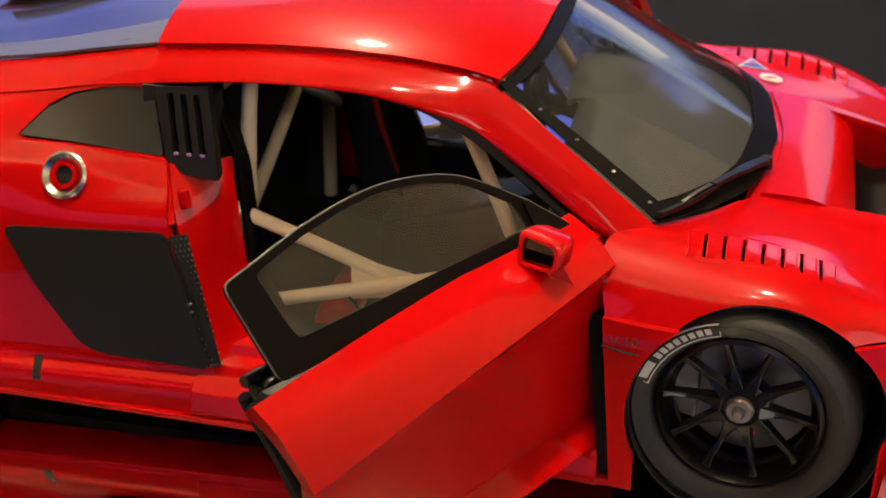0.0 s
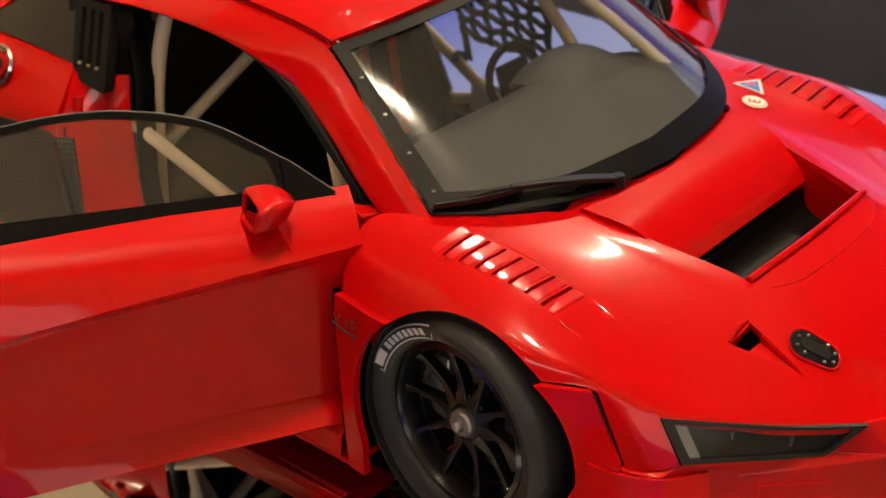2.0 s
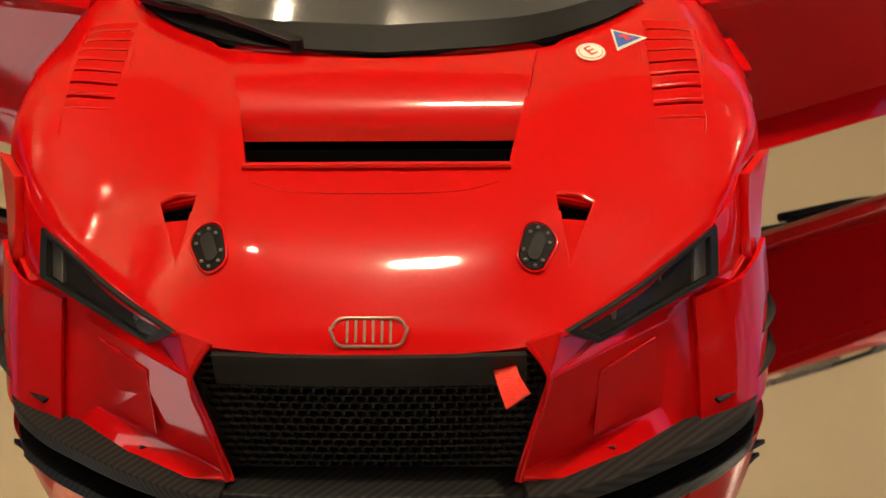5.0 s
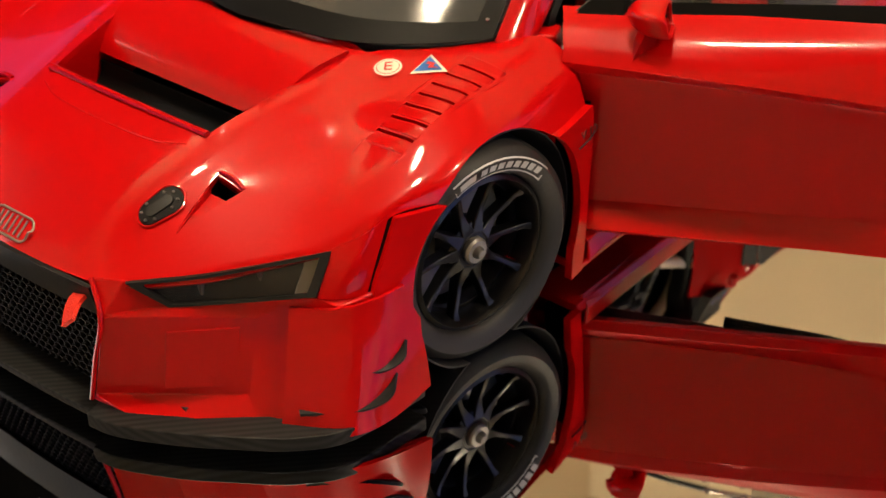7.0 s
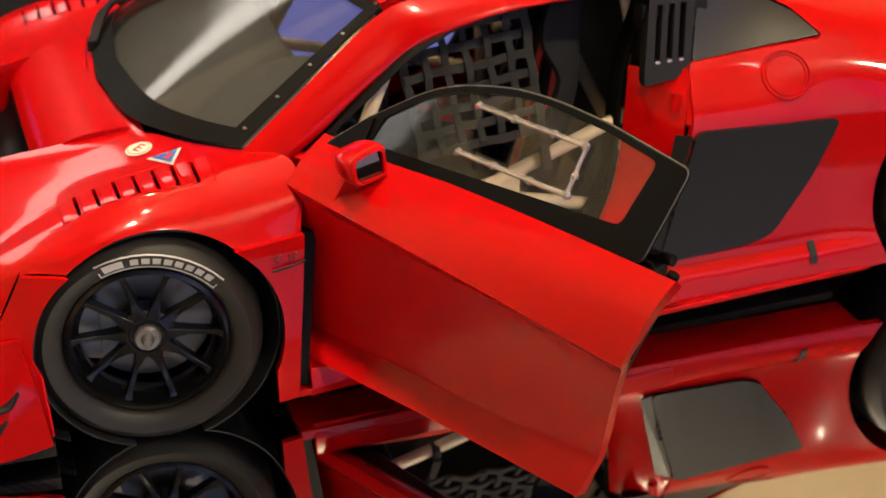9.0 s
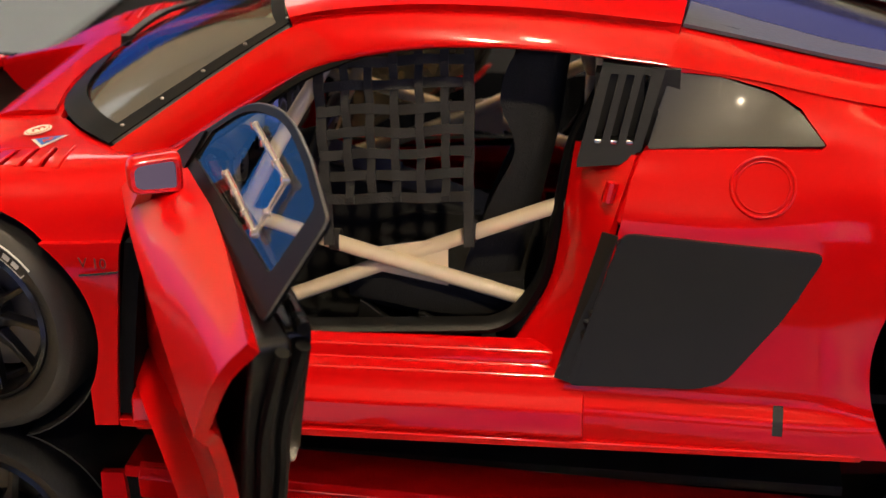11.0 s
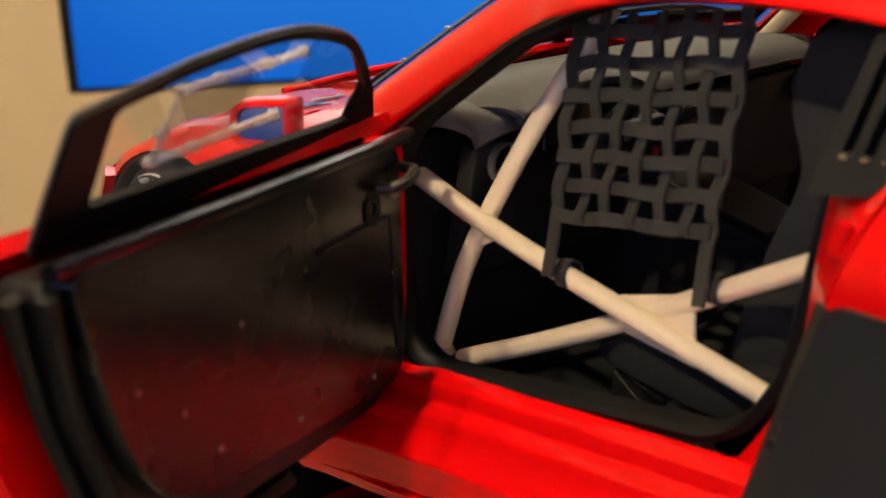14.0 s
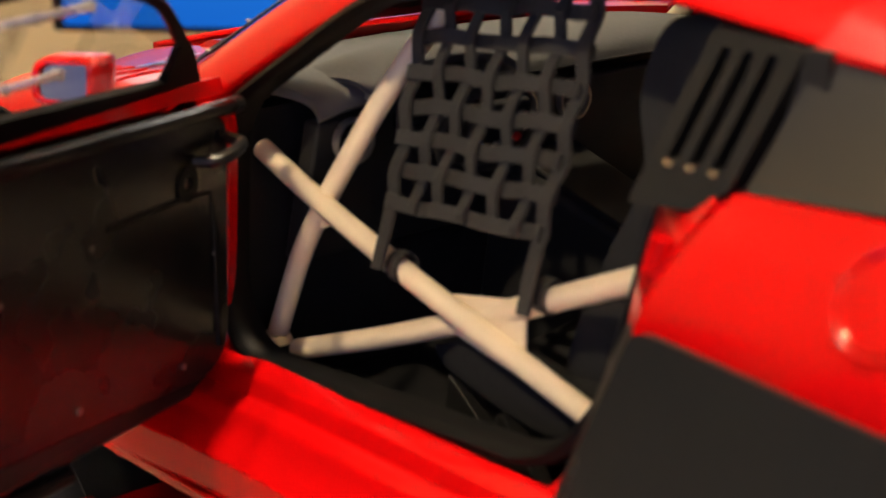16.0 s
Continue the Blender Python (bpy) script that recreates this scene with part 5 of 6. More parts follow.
def decal(outline, x, y, turn, up):
    """A flat outline laid on the hood, turned about the upright."""
    t = Matrix.Rotation(radians(turn), 2)
    bm = bmesh.new()
    vs = []
    for p in outline:
        q = t @ Vector(p)
        vs.append(bm.verts.new(on_hood(x + q.x, y + q.y, up)[0]))
    bm.faces.new(vs)
    bmesh.ops.triangulate(bm, faces=bm.faces)
    bmesh.ops.recalc_face_normals(bm, faces=bm.faces)
    if sum(f.normal.z for f in bm.faces) < 0:
        bmesh.ops.reverse_faces(bm, faces=bm.faces)
    return bm


def disc(r, k=28, sx=1.0):
    return [(r * math.cos(2 * math.pi * i / k) * sx, r * math.sin(2 * math.pi * i / k)) for i in range(k)]


def pill(length, width, taper=0.0, k=8):
    a = [(length / 2 + width / 2 * math.cos(t), (width / 2) * math.sin(t)) for t in (-math.pi / 2 + math.pi * i / k for i in range(k + 1))]
    b = [(-length / 2 + (width / 2 - taper) * math.cos(t), (width / 2 - taper) * math.sin(t)) for t in (math.pi / 2 + math.pi * i / k for i in range(k + 1))]
    return a + b


for sgn in (1, -1):
    cx, cy, tn = 0.68, 0.385 * sgn, 20 * -sgn
    pad = part("hood_catch", decal(pill(0.055, 0.062, -0.006), cx, cy, tn, 0.008), SEAL, car, "black oval hood catch", thick=0.012, bevel=0.003)
    part("inset", decal(pill(0.045, 0.030), cx, cy, tn, 0.012), BLACK, pad, thick=0.006, bevel=0.002)
    part("rim_line", tube([on_hood(cx + (Matrix.Rotation(radians(tn), 2) @ Vector(q)).x, cy + (Matrix.Rotation(radians(tn), 2) @ Vector(q)).y, 0.006)[0] for q in pill(0.055, 0.070, -0.006) + [pill(0.055, 0.070, -0.006)[0]]], 0.003, 6), RED, pad)
    for q in pill(0.05, 0.048, 0.0, 3):
        v = Matrix.Rotation(radians(tn), 2) @ Vector(q)
        c, nn = on_hood(cx + v.x, cy + v.y, 0.011)
        part("screw", moved(spin([(0.001, -0.002), (0.005, -0.002), (0.004, 0.002), (0.001, 0.002)], 8, (0, 0, 0), 2), Matrix.Translation(c)), DISC, pad)
    # sunk ramp that falls from the front corner to the dark mouth of the duct
    a, b, c = (on_hood(x, y * sgn, 0.0)[0] for x, y in DUCT)
    down = Vector((0, 0, -1))
    a1, b1 = c.lerp(a, 0.80), c.lerp(b, 0.84)
    a2, b2, c2 = a1 + down * 0.026, b1 + down * 0.022, c + down * 0.003
    ramp = part("scoop", solid([c2, a2, b2], [[0, 1, 2]]), RED, car, "red ramp sunk in the hood", thick=0.004)
    part("scoop_wall", solid([c, a1, a2, c2], [[0, 1, 2, 3]]), RED, ramp, thick=0.004)
    part("scoop_wall", solid([c, b1, b2, c2], [[0, 1, 2, 3]]), RED, ramp, thick=0.004)
    lip = [a + Vector((-0.010, 0, 0.002)), a.lerp(b, 0.5) + Vector((-0.012, 0, 0.012)), b + Vector((-0.006, 0, 0.002))]
    part("scoop_lip", tube(cr(lip, 5), 0.007, 8), RED, ramp)
    part("duct_mouth", solid([a + down * 0.012, b + down * 0.012, b + down * 0.10, a + down * 0.10, a1 + down * 0.016, b1 + down * 0.016, b1 + down * 0.10, a1 + down * 0.10],
                             [[0, 1, 2, 3], [3, 2, 6, 7], [0, 3, 7, 4], [1, 5, 6, 2]]), SEAL, ramp, "black mouth of the duct")

# plain badge: a grey rounded outline with bars where the maker's sign sits
badge = part("badge", tube([on_hood(0.882 + q[1] * 0.95, q[0], 0.004)[0] for q in pill(0.115, 0.056) + [pill(0.115, 0.056)[0]]], 0.0035, 6), BRONZE, car, "plain grey outlined badge")
for k in range(6):
    y = -0.05 + 0.02 * k
    part("bar", tube([on_hood(0.862, y, 0.004)[0], on_hood(0.902, y, 0.004)[0]], 0.003, 6), BRONZE, badge)

st = part("round_sticker", decal(disc(0.042), -0.035, 0.548, 0, 0.0035), SIGNAL, car, "round white sticker with a letter")
part("face", decal(disc(0.039), -0.035, 0.548, 0, 0.005), WHITE, st)
part("ring", decal(disc(0.033), -0.035, 0.548, 0, 0.006), SIGNAL, st)
part("middle", decal(disc(0.031), -0.035, 0.548, 0, 0.007), WHITE, st)
tr = part("triangle_sticker", decal([(-0.055, -0.012), (0.052, 0.0), (-0.01, 0.085)], -0.095, 0.620, 0, 0.0035), WHITE, car, "blue triangular sticker with a red flash")
part("field", decal([(-0.043, -0.006), (0.038, 0.003), (-0.008, 0.068)], -0.095, 0.620, 0, 0.005), BLUE, tr)
part("flash", decal([(-0.02, 0.005), (-0.005, 0.008), (-0.012, 0.02), (0.008, 0.024), (-0.01, 0.052), (-0.006, 0.033), (-0.022, 0.03)], -0.095, 0.622, 0, 0.0065), SIGNAL, tr)


def lettering(text, size, m, material, parent, name="letters", depth=0.001):
    cu = bpy.data.curves.new(name, "FONT")
    cu.body, cu.size, cu.extrude, cu.align_x, cu.align_y = text, size * K, depth * K, "CENTER", "CENTER"
    tmp = new("tmp", cu)
    dg = bpy.context.evaluated_depsgraph_get()
    me = bpy.data.meshes.new_from_object(tmp.evaluated_get(dg))
    bpy.data.objects.remove(tmp)
    mm = m.copy()
    mm.translation = m.translation * K
    me.transform(mm)
    me.materials.clear()
    me.materials.append(material)
    ob = new(name, me)
    ob.parent = parent
    return ob


p0, nn = on_hood(-0.035, 0.548, 0.0075)
up_e = Vector((-0.8, -0.58, 0))
up_e = (up_e - nn * up_e.dot(nn)).normalized()
ex = up_e.cross(nn)
lettering("E", 0.055, Matrix(((ex.x, up_e.x, nn.x, p0.x), (ex.y, up_e.y, nn.y, p0.y), (ex.z, up_e.z, nn.z, p0.z), (0, 0, 0, 1))), SIGNAL, st)
for sgn in (1, -1):
    rot = Matrix.Rotation(radians(180 if sgn > 0 else 0), 4, "Z") @ Matrix.Rotation(radians(90), 4, "X")
    lettering("V 10", 0.04, Matrix.Translation((-0.345, 1.0135 * sgn, 0.556)) @ rot, EMBOSS, car, "engine_badge")
    q = tube(cr([(-0.405, 0.992, 0.527), (-0.36, 1.004, 0.524), (-0.305, 1.011, 0.520)], 4), 0.003, 6)
    part("seam", q if sgn > 0 else mirrored(q), TUB, car)

# panel line across the hood ahead of the vent
part("panel_line", tube(cr([on_hood(0.50, -0.30, 0.001)[0], on_hood(0.535, -0.2, 0.001)[0], on_hood(0.545, 0, 0.001)[0], on_hood(0.535, 0.2, 0.001)[0], on_hood(0.50, 0.30, 0.001)[0]], 8), 0.0018, 6), RED, car)

# wiper
wiper = part("wiper", strip(cr([(-0.30, -0.70, 0.787), (-0.21, -0.605, 0.800), (-0.15, -0.505, 0.812)], 5), Vector((0.010, -0.008, 0.004)), Vector((0.003, 0.002, 0.010))), BLACK, car, "black windscreen wiper", bevel=0.004)
part("arm", strip(cr([(-0.165, -0.54, 0.822), (-0.10, -0.43, 0.818), (-0.06, -0.34, 0.805), (-0.025, -0.24, 0.780)], 4), [Vector((0.010, -0.007, 0))] * 5 + [Vector((0.014, -0.010, 0))] * 8, Vector((0, 0, 0.007))), BLACK, wiper, bevel=0.003)
part("bridge", strip([(-0.24, -0.64, 0.803), (-0.20, -0.59, 0.818), (-0.155, -0.52, 0.820)], Vector((0.006, -0.004, 0)), Vector((0, 0, 0.005))), BLACK, wiper)
part("pivot", spin([(0.001, -0.02), (0.020, -0.02), (0.016, 0.014), (0.001, 0.014)], 14, (-0.022, -0.235, 0.776), 2), BLACK, wiper)


# ---- cabin ----
def bar(name, pts, r, parent, n=8, sides=(1, -1)):
    for s in sides:
        part(name, tube(cr([(x, y * s, z) for x, y, z in pts], n), r, 14), CREAM, parent)


cage = part("roll_cage", tube(cr([(-1.52, -0.60, 0.12), (-1.52, -0.58, 0.70), (-1.53, -0.50, 0.98), (-1.53, -0.40, 1.05), (-1.54, 0.0, 1.07), (-1.58, 0.40, 1.05), (-1.60, 0.50, 0.98), (-1.61, 0.575, 0.70), (-1.61, 0.58, 0.12)], 6), 0.024, 14), CREAM, car, "cream painted tubular roll cage")
bar("door_bar", [(-0.45, 0.628, 0.628), (-0.63, 0.626, 0.562), (-0.87, 0.632, 0.494), (-1.07, 0.632, 0.440), (-1.45, 0.628, 0.338)], 0.0215, cage)
bar("door_bar", [(-0.57, 0.640, 0.242), (-0.82, 0.612, 0.335), (-1.07, 0.600, 0.440), (-1.32, 0.630, 0.555), (-1.55, 0.660, 0.660)], 0.0215, cage)
bar("front_leg", [(-0.505, 0.640, 0.262), (-0.578, 0.625, 0.45), (-0.655, 0.600, 0.60), (-0.745, 0.555, 0.77), (-0.835, 0.505, 0.92), (-0.88, 0.475, 1.0)], 0.0215, cage, sides=(1,))
bar("front_leg", [(-0.560, 0.640, 0.262), (-0.633, 0.625, 0.45), (-0.708, 0.600, 0.60), (-0.795, 0.555, 0.77), (-0.880, 0.505, 0.92), (-0.920, 0.475, 1.0)], 0.0215, cage, sides=(-1,))
bar("roof_rail", [(-0.40, 0.62, 0.74), (-0.62, 0.55, 0.90), (-0.82, 0.47, 1.02), (-1.1, 0.45, 1.07), (-1.53, 0.43, 1.05)], 0.022, cage)
bar("cross_bar", [(-0.82, 0.47, 1.02), (-0.80, 0.0, 1.06), (-0.82, -0.47, 1.02)], 0.02, cage, sides=(1,))
bar("hoop_diagonal", [(-1.57, 0.57, 0.50), (-1.54, 0.0, 0.80), (-1.54, -0.43, 1.03)], 0.022, cage, sides=(1, -1))
bar("back_stay", [(-1.53, 0.42, 1.04), (-1.70, 0.40, 0.90)], 0.02, cage)
for s in (1, -1):
    f = (lambda b: b) if s > 0 else mirrored
    part("gusset", f(hexa([(-1.01, 0.606, 0.470), (-1.01, 0.606, 0.398), (-1.20, 0.612, 0.368), (-1.20, 0.612, 0.510)], [(-1.01, 0.616, 0.470), (-1.01, 0.616, 0.398), (-1.20, 0.622, 0.368), (-1.20, 0.622, 0.510)])), CREAM, cage, bevel=0.003)
    part("gusset", f(hexa([(-0.62, 0.606, 0.553), (-0.592, 0.606, 0.485), (-0.70, 0.614, 0.533), (-0.66, 0.614, 0.553)], [(-0.62, 0.618, 0.553), (-0.592, 0.618, 0.485), (-0.70, 0.626, 0.533), (-0.66, 0.626, 0.553)])), CREAM, cage)
    part("weld_foot", f(spin([(0.024, 0.0), (0.036, 0.0), (0.030, 0.014), (0.024, 0.016)], 18, (-0.498, 0.642, 0.240), 2)), CREAM, cage)

# window net on the driver's side: bands woven over and under
net = thing("window_net", "black woven webbing window net", "net")
TL, TR, BL, BR = Vector((-0.835, 0.520, 0.960)), Vector((-1.245, 0.520, 0.995)), Vector((-0.875, 0.648, 0.605)), Vector((-1.262, 0.648, 0.632))


def net_at(u, v):
    p = TL.lerp(TR, u).lerp(BL.lerp(BR, u), v)
    return p + Vector((0, 0.004 * math.sin(9 * u + 5 * v), 0.003 * math.sin(11 * u - 3 * v)))


out = (TR - TL).cross(BL - TL).normalized()
if out.y < 0:
    out = -out
US = [0.0, 0.17, 0.33, 0.5, 0.67, 0.84, 1.0]
VS = [0.02, 0.18, 0.35, 0.51, 0.66, 0.81, 0.97]
for i, v in enumerate(VS):
    pts = []
    for k in range(25):
        u = -0.02 + 1.04 * k / 24
        pts.append(net_at(u, v) + out * (0.0075 * math.sin(math.pi * (u * 6) + math.pi * i + math.pi / 2)))
    part("band", strip(pts, (BL - TL).normalized() * 0.0135, out * 0.0046), WEB, net, "" if i else "black webbing band", bevel=0.0015)
for j, u in enumerate(US):
    pts = []
    lo, hi = (-0.08, 1.0) if j not in (0, 6) else (-0.10, 1.30 if j == 0 else 1.32)
    for k in range(29):
        v = lo + (hi - lo) * k / 28
        pts.append(net_at(u, v) - out * (0.0075 * math.sin(math.pi * (v * 6) + math.pi * j + math.pi / 2)) * (0 < v < 1))
    part("band", strip(pts, (TR - TL).normalized() * (0.0140 if j in (0, 6) else 0.0115), out * 0.0046), WEB, net, bevel=0.0015)
for u in (0.02, 1.0):
    p = net_at(u, 1.26)
    part("loop", moved(spin([(0.026, -0.014), (0.030, -0.014), (0.030, 0.014), (0.026, 0.014)], 16, (0, 0, 0), 0), Matrix.Translation((p.x, 0.632, 0.495 if u < 0.5 else 0.540))), WEB, net)

# dashboard: grey top under the windscreen, driver's hood, black front with round vents
dash = thing("dashboard", "grey padded dashboard with black instrument face", "dashboard")
DTOP = [
    [(-0.07, 0.00, 0.715), (-0.11, 0.36, 0.715), (-0.22, 0.56, 0.718), (-0.34, 0.66, 0.72)],
    [(-0.25, 0.00, 0.745), (-0.28, 0.30, 0.748), (-0.33, 0.50, 0.745), (-0.42, 0.64, 0.735)],
    [(-0.48, 0.00, 0.765), (-0.50, 0.30, 0.768), (-0.50, 0.50, 0.755), (-0.52, 0.62, 0.74)],
    [(-0.60, 0.00, 0.755), (-0.60, 0.30, 0.758), (-0.59, 0.50, 0.745), (-0.58, 0.60, 0.725)],
    [(-0.62, 0.00, 0.73), (-0.62, 0.30, 0.73), (-0.61, 0.50, 0.72), (-0.60, 0.60, 0.70)],
]
part("top_pad", sheet(whole(loft(DTOP, 6, 5))), DASH, dash, "grey soft dashboard top", thick=0.02)
BIN = [[(-0.40, y, 0.765), (-0.50, y, z), (-0.60, y, z + 0.012), (-0.67, y, z), (-0.67, y, z - 0.02)] for y, z in ((0.13, 0.765), (0.20, 0.80), (0.33, 0.815), (0.46, 0.80), (0.53, 0.765))]
part("binnacle", sheet(loft(BIN, 6, 5)), DASH, dash, "grey instrument hood", thick=0.015)
part("front_face", hexa([(-0.60, -0.60, 0.70), (-0.60, 0.60, 0.70), (-0.52, 0.60, 0.40), (-0.52, -0.60, 0.40)], [(-0.55, -0.60, 0.70), (-0.55, 0.60, 0.70), (-0.47, 0.60, 0.40), (-0.47, -0.60, 0.40)]), TUB, dash, bevel=0.01)
for y in (0.52, 0.08, -0.08, -0.52):
    part("vent_ring", spin([(0.040, -0.01), (0.046, -0.01), (0.046, 0.008), (0.040, 0.008)], 28, (-0.605, y, 0.655), 0), SILVER, dash)
    for k in range(-2, 3):
        part("vent_slat", box((-0.603, y - 0.036, 0.655 + 0.014 * k - 0.003), (-0.595, y + 0.036, 0.655 + 0.014 * k + 0.003)), GREY, dash)
part("screen", box((-0.640, 0.22, 0.67), (-0.625, 0.44, 0.765)), DARKGLASS, dash, "dark instrument display", bevel=0.004)
part("column", tube([(-0.58, 0.33, 0.62), (-0.78, 0.33, 0.68)], 0.03, 14), TUB, dash)
console = thing("centre_console", "black centre console between the seats", "console")
part("body", hexa([(-0.50, -0.12, 0.10), (-0.50, 0.12, 0.10), (-1.25, 0.10, 0.10), (-1.25, -0.10, 0.10)], [(-0.56, -0.11, 0.56), (-0.56, 0.11, 0.56), (-1.25, 0.09, 0.36), (-1.25, -0.09, 0.36)]), TUB, console, bevel=0.02)
part("switch_panel", hexa([(-0.60, -0.095, 0.552), (-0.60, 0.095, 0.552), (-0.95, 0.085, 0.450), (-0.95, -0.085, 0.450)], [(-0.60, -0.09, 0.562), (-0.60, 0.09, 0.562), (-0.95, 0.08, 0.460), (-0.95, -0.08, 0.460)]), GREY, console, bevel=0.004)
wheel_ob = thing("steering_wheel", "small flat-bottomed black steering wheel", "steering wheel")
wt = Matrix.Translation((-0.80, 0.33, 0.69)) @ Matrix.Rotation(radians(-18), 4, "Y")
part("grip", moved(tube([(0, 0.13 * math.sin(t), max(-0.085, 0.105 * math.cos(t))) for t in (2 * math.pi * k / 36 for k in range(37))], 0.014, 10, False), wt), CLOTH, wheel_ob)
part("hub", moved(box((-0.015, -0.075, -0.05), (0.015, 0.075, 0.055)), wt), BLACK, wheel_ob, bevel=0.01)
for k, (dy, dz, mt) in enumerate(((-0.05, 0.03, SILVER), (0.05, 0.03, SILVER), (-0.05, -0.02, SIGNAL), (0.05, -0.02, BLUE), (0.0, -0.03, SILVER))):
    part("button", moved(spin([(0.001, -0.022), (0.009, -0.022), (0.009, -0.014), (0.001, -0.014)], 10, (0, dy, dz), 0), wt), mt, wheel_ob)


def seat(y0):
    """A bucket seat: a shell with wings, cushion and headrest wings."""
    s = thing("racing_seat", "black cloth bucket racing seat with high side wings", "seat", "racing seats")
    back = []
    for z, w, lean_x, wing in ((0.28, 0.21, -1.36, 0.14), (0.42, 0.22, -1.40, 0.16), (0.60, 0.215, -1.44, 0.13), (0.74, 0.20, -1.47, 0.10), (0.86, 0.165, -1.485, 0.16), (0.97, 0.145, -1.50, 0.15), (1.0, 0.12, -1.50, 0.10)):
        back.append([(lean_x + wing, y0 - w, z), (lean_x + wing * 0.55, y0 - w * 0.98, z), (lean_x + 0.02, y0 - w * 0.8, z), (lean_x, y0, z), (lean_x + 0.02, y0 + w * 0.8, z), (lean_x + wing * 0.55, y0 + w * 0.98, z), (lean_x + wing, y0 + w, z)])
    part("backrest", sheet(loft(back, 5, 4)), CLOTH, s, thick=0.035, bevel=0.008)
    base = []
    for x, w, zz, wing in ((-1.40, 0.21, 0.27, 0.12), (-1.22, 0.22, 0.24, 0.13), (-1.02, 0.21, 0.27, 0.10), (-0.92, 0.19, 0.29, 0.05)):
        base.append([(x, y0 - w, zz + wing), (x, y0 - w * 0.9, zz + 0.03), (x, y0, zz), (x, y0 + w * 0.9, zz + 0.03), (x, y0 + w, zz + wing)])
    part("cushion", sheet(loft(base, 5, 4)), CLOTH, s, thick=0.05, bevel=0.008)
    for dy in (-0.07, 0.07):
        part("belt", strip(cr([(-1.455, y0 + dy * 0.8, 0.86), (-1.41, y0 + dy, 0.72), (-1.37, y0 + dy, 0.52), (-1.30, y0 + dy * 0.5, 0.33)], 5), Vector((0, 0.022, 0)), Vector((0.003, 0, 0))), RED_MATT, s, "red harness belt")
    for dx in (-1.30, -1.0):
        part("mount", box((dx - 0.02, y0 - 0.2, 0.10), (dx + 0.02, y0 + 0.2, 0.20)), TUB, s)
    return s


seat(0.33)
ext = thing("fire_extinguisher", "red fire extinguisher bottle held by bands", "fire extinguisher")
part("bottle", spin([(0.001, -0.17), (0.055, -0.17), (0.062, -0.15), (0.062, 0.13), (0.03, 0.17), (0.001, 0.17)], 24, (-1.30, -0.33, 0.20), 1), RED, ext)
for y in (-0.42, -0.25):
    part("clamp", spin([(0.061, -0.012), (0.067, -0.012), (0.067, 0.012), (0.061, 0.012)], 24, (-1.30, y, 0.20), 1), STEEL, ext)
part("valve", box((-1.32, -0.15, 0.18), (-1.28, -0.11, 0.22)), BLACK, ext, bevel=0.004)
tagged(part("control_box", hexa([(-0.75, -0.55, 0.10), (-0.75, -0.25, 0.10), (-1.05, -0.25, 0.10), (-1.05, -0.55, 0.10)], [(-0.77, -0.53, 0.24), (-0.77, -0.27, 0.24), (-1.03, -0.27, 0.24), (-1.03, -0.53, 0.24)]), BLACK, None, bevel=0.01), "black electronics box on the cabin floor", "box")
tagged(part("foot_rest", hexa([(-1.10, 0.56, 0.10), (-1.10, 0.60, 0.10), (-1.28, 0.60, 0.10), (-1.28, 0.56, 0.10)], [(-1.11, 0.56, 0.27), (-1.11, 0.60, 0.27), (-1.13, 0.60, 0.27), (-1.13, 0.56, 0.27)]), GREY, None, bevel=0.004), "dark grey triangular floor bracket", "bracket")
# headliner under the roof
part("headliner", sheet(whole([[p + Vector((0, 0, -0.032)) for p in r[:19]] for r in loft(ROOF, 4, 6)]), flip=True), TUB, car, thick=0.004)

# ---- details on the body ----
# sliding window in the driver's door


def pane_pt(x, z, o=0.014):
    return Vector((x, pane_y(x, z) + o, z))


part("sliding_window", fin_left(join(
    tube([pane_pt(-0.485, 1.016), pane_pt(-0.87, 1.022)], 0.008, 8), tube([pane_pt(-0.475, 0.904), pane_pt(-0.87, 0.910)], 0.008, 8),
    tube([pane_pt(-0.862, 0.910), pane_pt(-0.867, 1.022)], 0.006, 8))), RAIL, glass_left, "clear acrylic sliding window rails")
for x, z in ((-0.49, 1.016), (-0.62, 1.018), (-0.76, 1.020), (-0.865, 1.022), (-0.48, 0.904), (-0.61, 0.906), (-0.74, 0.908), (-0.865, 0.910), (-0.866, 0.955)):
    part("clip", fin_left(moved(spin([(0.001, -0.008), (0.011, -0.008), (0.008, 0.007), (0.001, 0.007)], 12, (0, 0, 0), 1), Matrix.Translation(pane_pt(x, z, 0.018)))), RAIL, glass_left)
part("sliding_pane", fin_left(solid([pane_pt(-0.64, 0.908, 0.012), pane_pt(-0.862, 0.912, 0.012), pane_pt(-0.866, 1.020, 0.012), pane_pt(-0.645, 1.016, 0.012)], [[0, 1, 2, 3]])), ACRYL, glass_left, thick=0.004)
for f, gl in ((fin_left, glass_left), (fin_right, glass_right)):
    part("quarter_light", f(solid([pane_pt(0.0, 0.785, 0.008), pane_pt(-0.15, 0.80, 0.008), pane_pt(-0.15, 0.895, 0.008), pane_pt(-0.12, 0.882, 0.008)], [[0, 1, 2, 3]])), SEAL, gl, "black front corner of the window", thick=0.006)
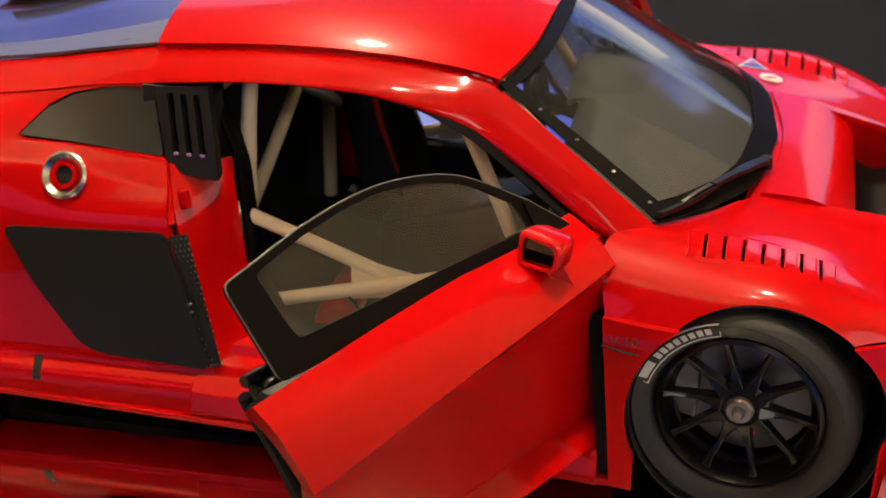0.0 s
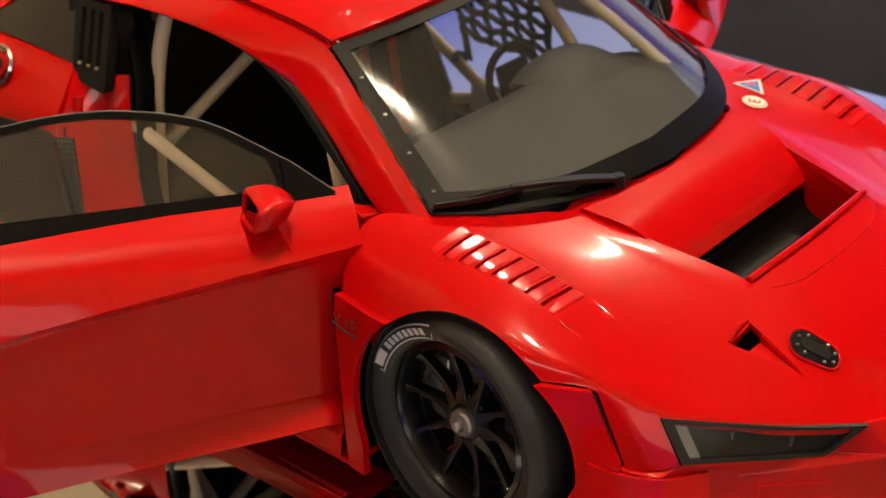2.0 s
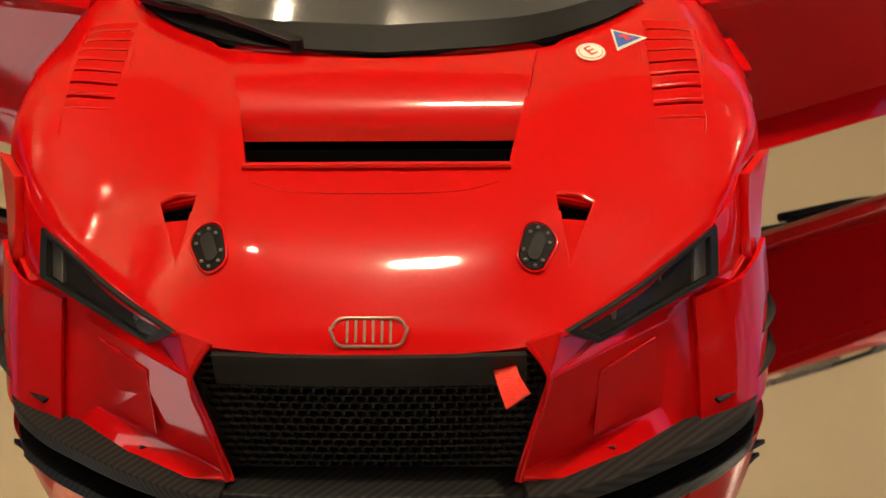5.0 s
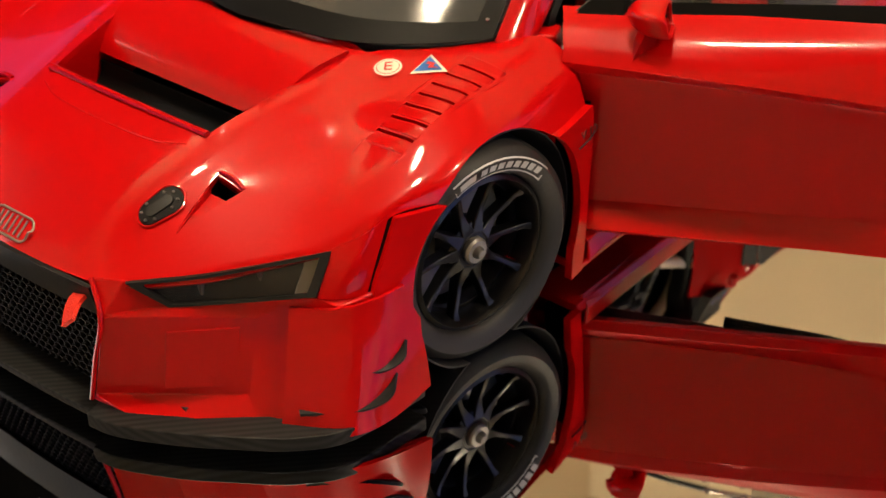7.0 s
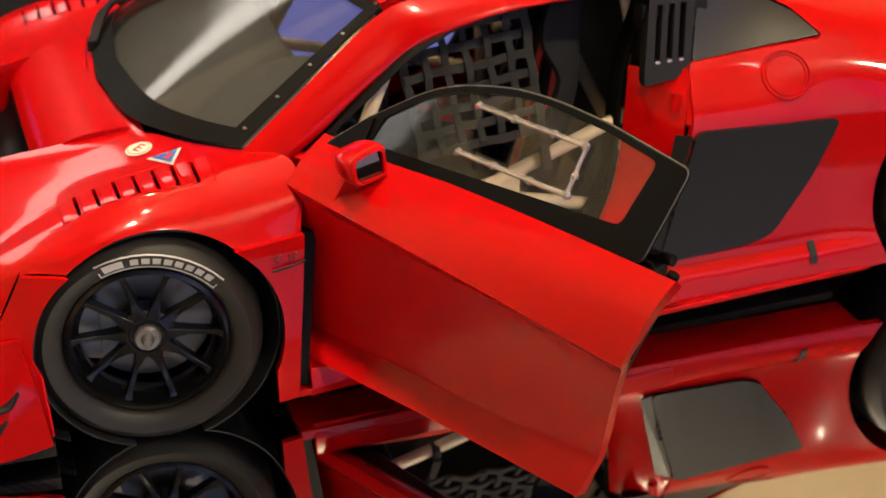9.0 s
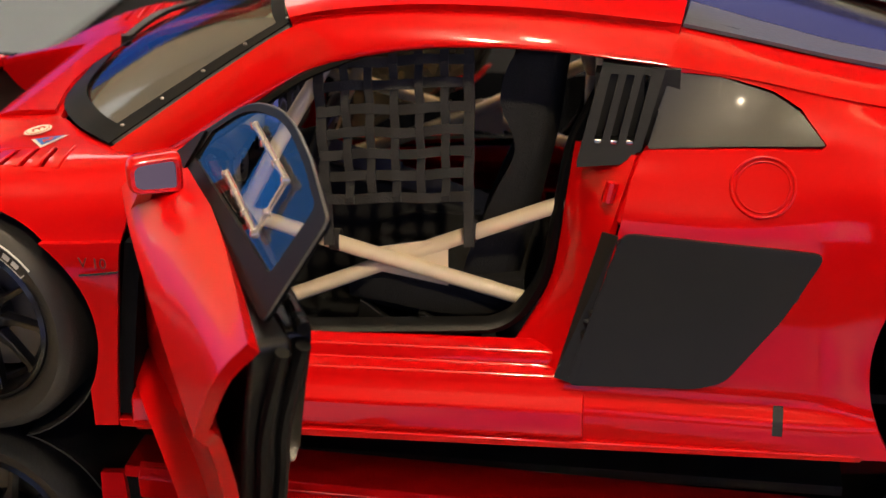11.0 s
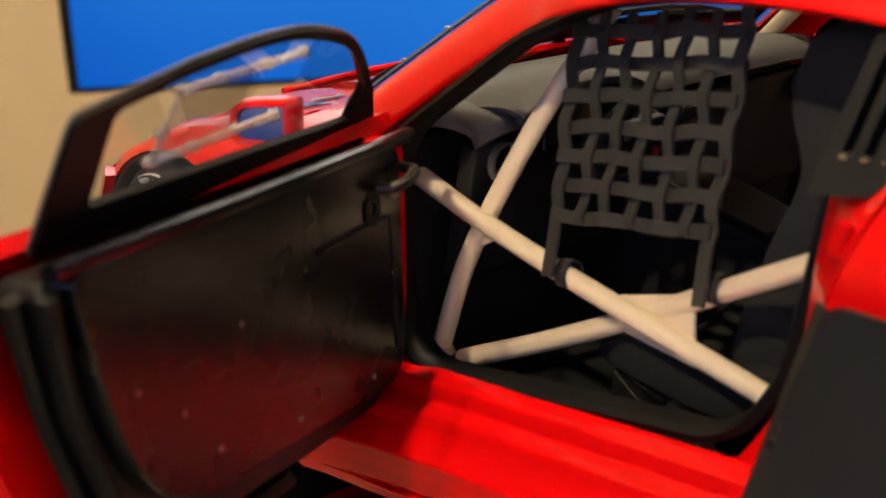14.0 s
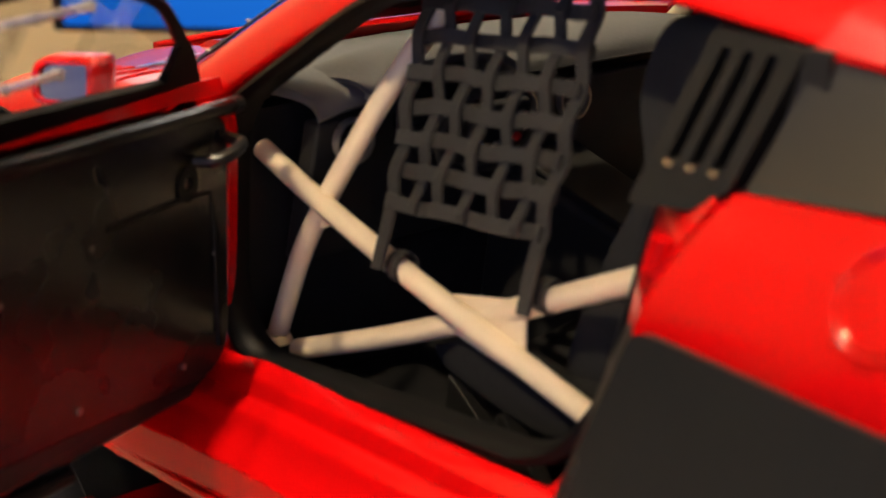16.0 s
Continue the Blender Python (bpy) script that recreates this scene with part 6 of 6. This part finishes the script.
for f, dd in ((fin_left, door_left), (fin_right, door_right)):
    part("handle_line", f(tube([(-0.90, 0.077, 0.672), (-1.00, 0.076, 0.666)], 0.0055, 6)), TUB, dd)
    part("handle_rivet", f(tube([(-1.06, 0.079, 0.662), (-1.085, 0.079, 0.660)], 0.006, 6)), RED, dd)

# fuel filler on the right, closed flap on the left
o = Vector((-2.0, -0.803, 0.776))
nrm = Vector((0.0, -0.86, 0.5)).normalized()
pose_f = Matrix.Translation(o) @ nrm.to_track_quat("Z", "Y").to_matrix().to_4x4()
filler = part("fuel_filler", moved(spin([(0.040, -0.04), (0.062, 0.004), (0.070, 0.012), (0.062, 0.018), (0.044, 0.006), (0.036, -0.04)], 36, (0, 0, 0), 2), pose_f), STEEL, car, "bright metal fuel filler")
part("valve_ring", moved(spin([(0.026, -0.02), (0.042, -0.02), (0.040, 0.014), (0.028, 0.014)], 32, (0, 0, 0), 2), pose_f), RED, filler)
part("valve", moved(spin([(0.001, -0.03), (0.027, -0.03), (0.027, 0.002), (0.001, 0.004)], 24, (0, 0, 0), 2), pose_f), GREY, filler)
flap_c = Vector((-2.015, 0.80, 0.77))
flap_n = qtree.find_nearest(flap_c)[1]
if flap_n.y < 0:
    flap_n = -flap_n
fa = flap_n.cross(Vector((1, 0, 0))).normalized()
fb = fa.cross(flap_n)
for r, w in ((0.078, 0.0045), (0.066, 0.0025)):
    pts = [qtree.find_nearest(flap_c + r * (math.cos(t) * fa + math.sin(t) * fb))[0] + flap_n * 0.001 for t in (2 * math.pi * k / 40 for k in range(41))]
    part("fuel_flap", tube(pts, w, 8, False), RED, car, "round red fuel flap")

# mesh behind the blade's front edge: small studs
mesh_b = bmesh.new()
q4 = [Vector((-1.672, 0.862, 0.645)), Vector((-1.562, 0.905, 0.25)), Vector((-1.522, 0.900, 0.26)), Vector((-1.630, 0.826, 0.64))]
for r in range(24):
    for c in range(4):
        t = (r + 0.5) / 24
        a = q4[0].lerp(q4[1], t).lerp(q4[3].lerp(q4[2], t), (c + 0.3 + 0.4 * (r % 2)) / 4) + Vector((0.006, 0.006, 0))
        q = [mesh_b.verts.new(a + Vector((dx, dy, dz))) for dx, dy, dz in ((-0.002, -0.003, -0.004), (-0.002, 0.003, -0.004), (-0.002, 0.003, 0.004), (-0.002, -0.003, 0.004))]
        p = mesh_b.verts.new(a + Vector((0.006, 0.004, 0)))
        for k in range(4):
            mesh_b.faces.new([q[k], q[(k + 1) % 4], p])
tagged(part("intake_studs", mirrored(mesh_b), DISC, car), kind="stuff")
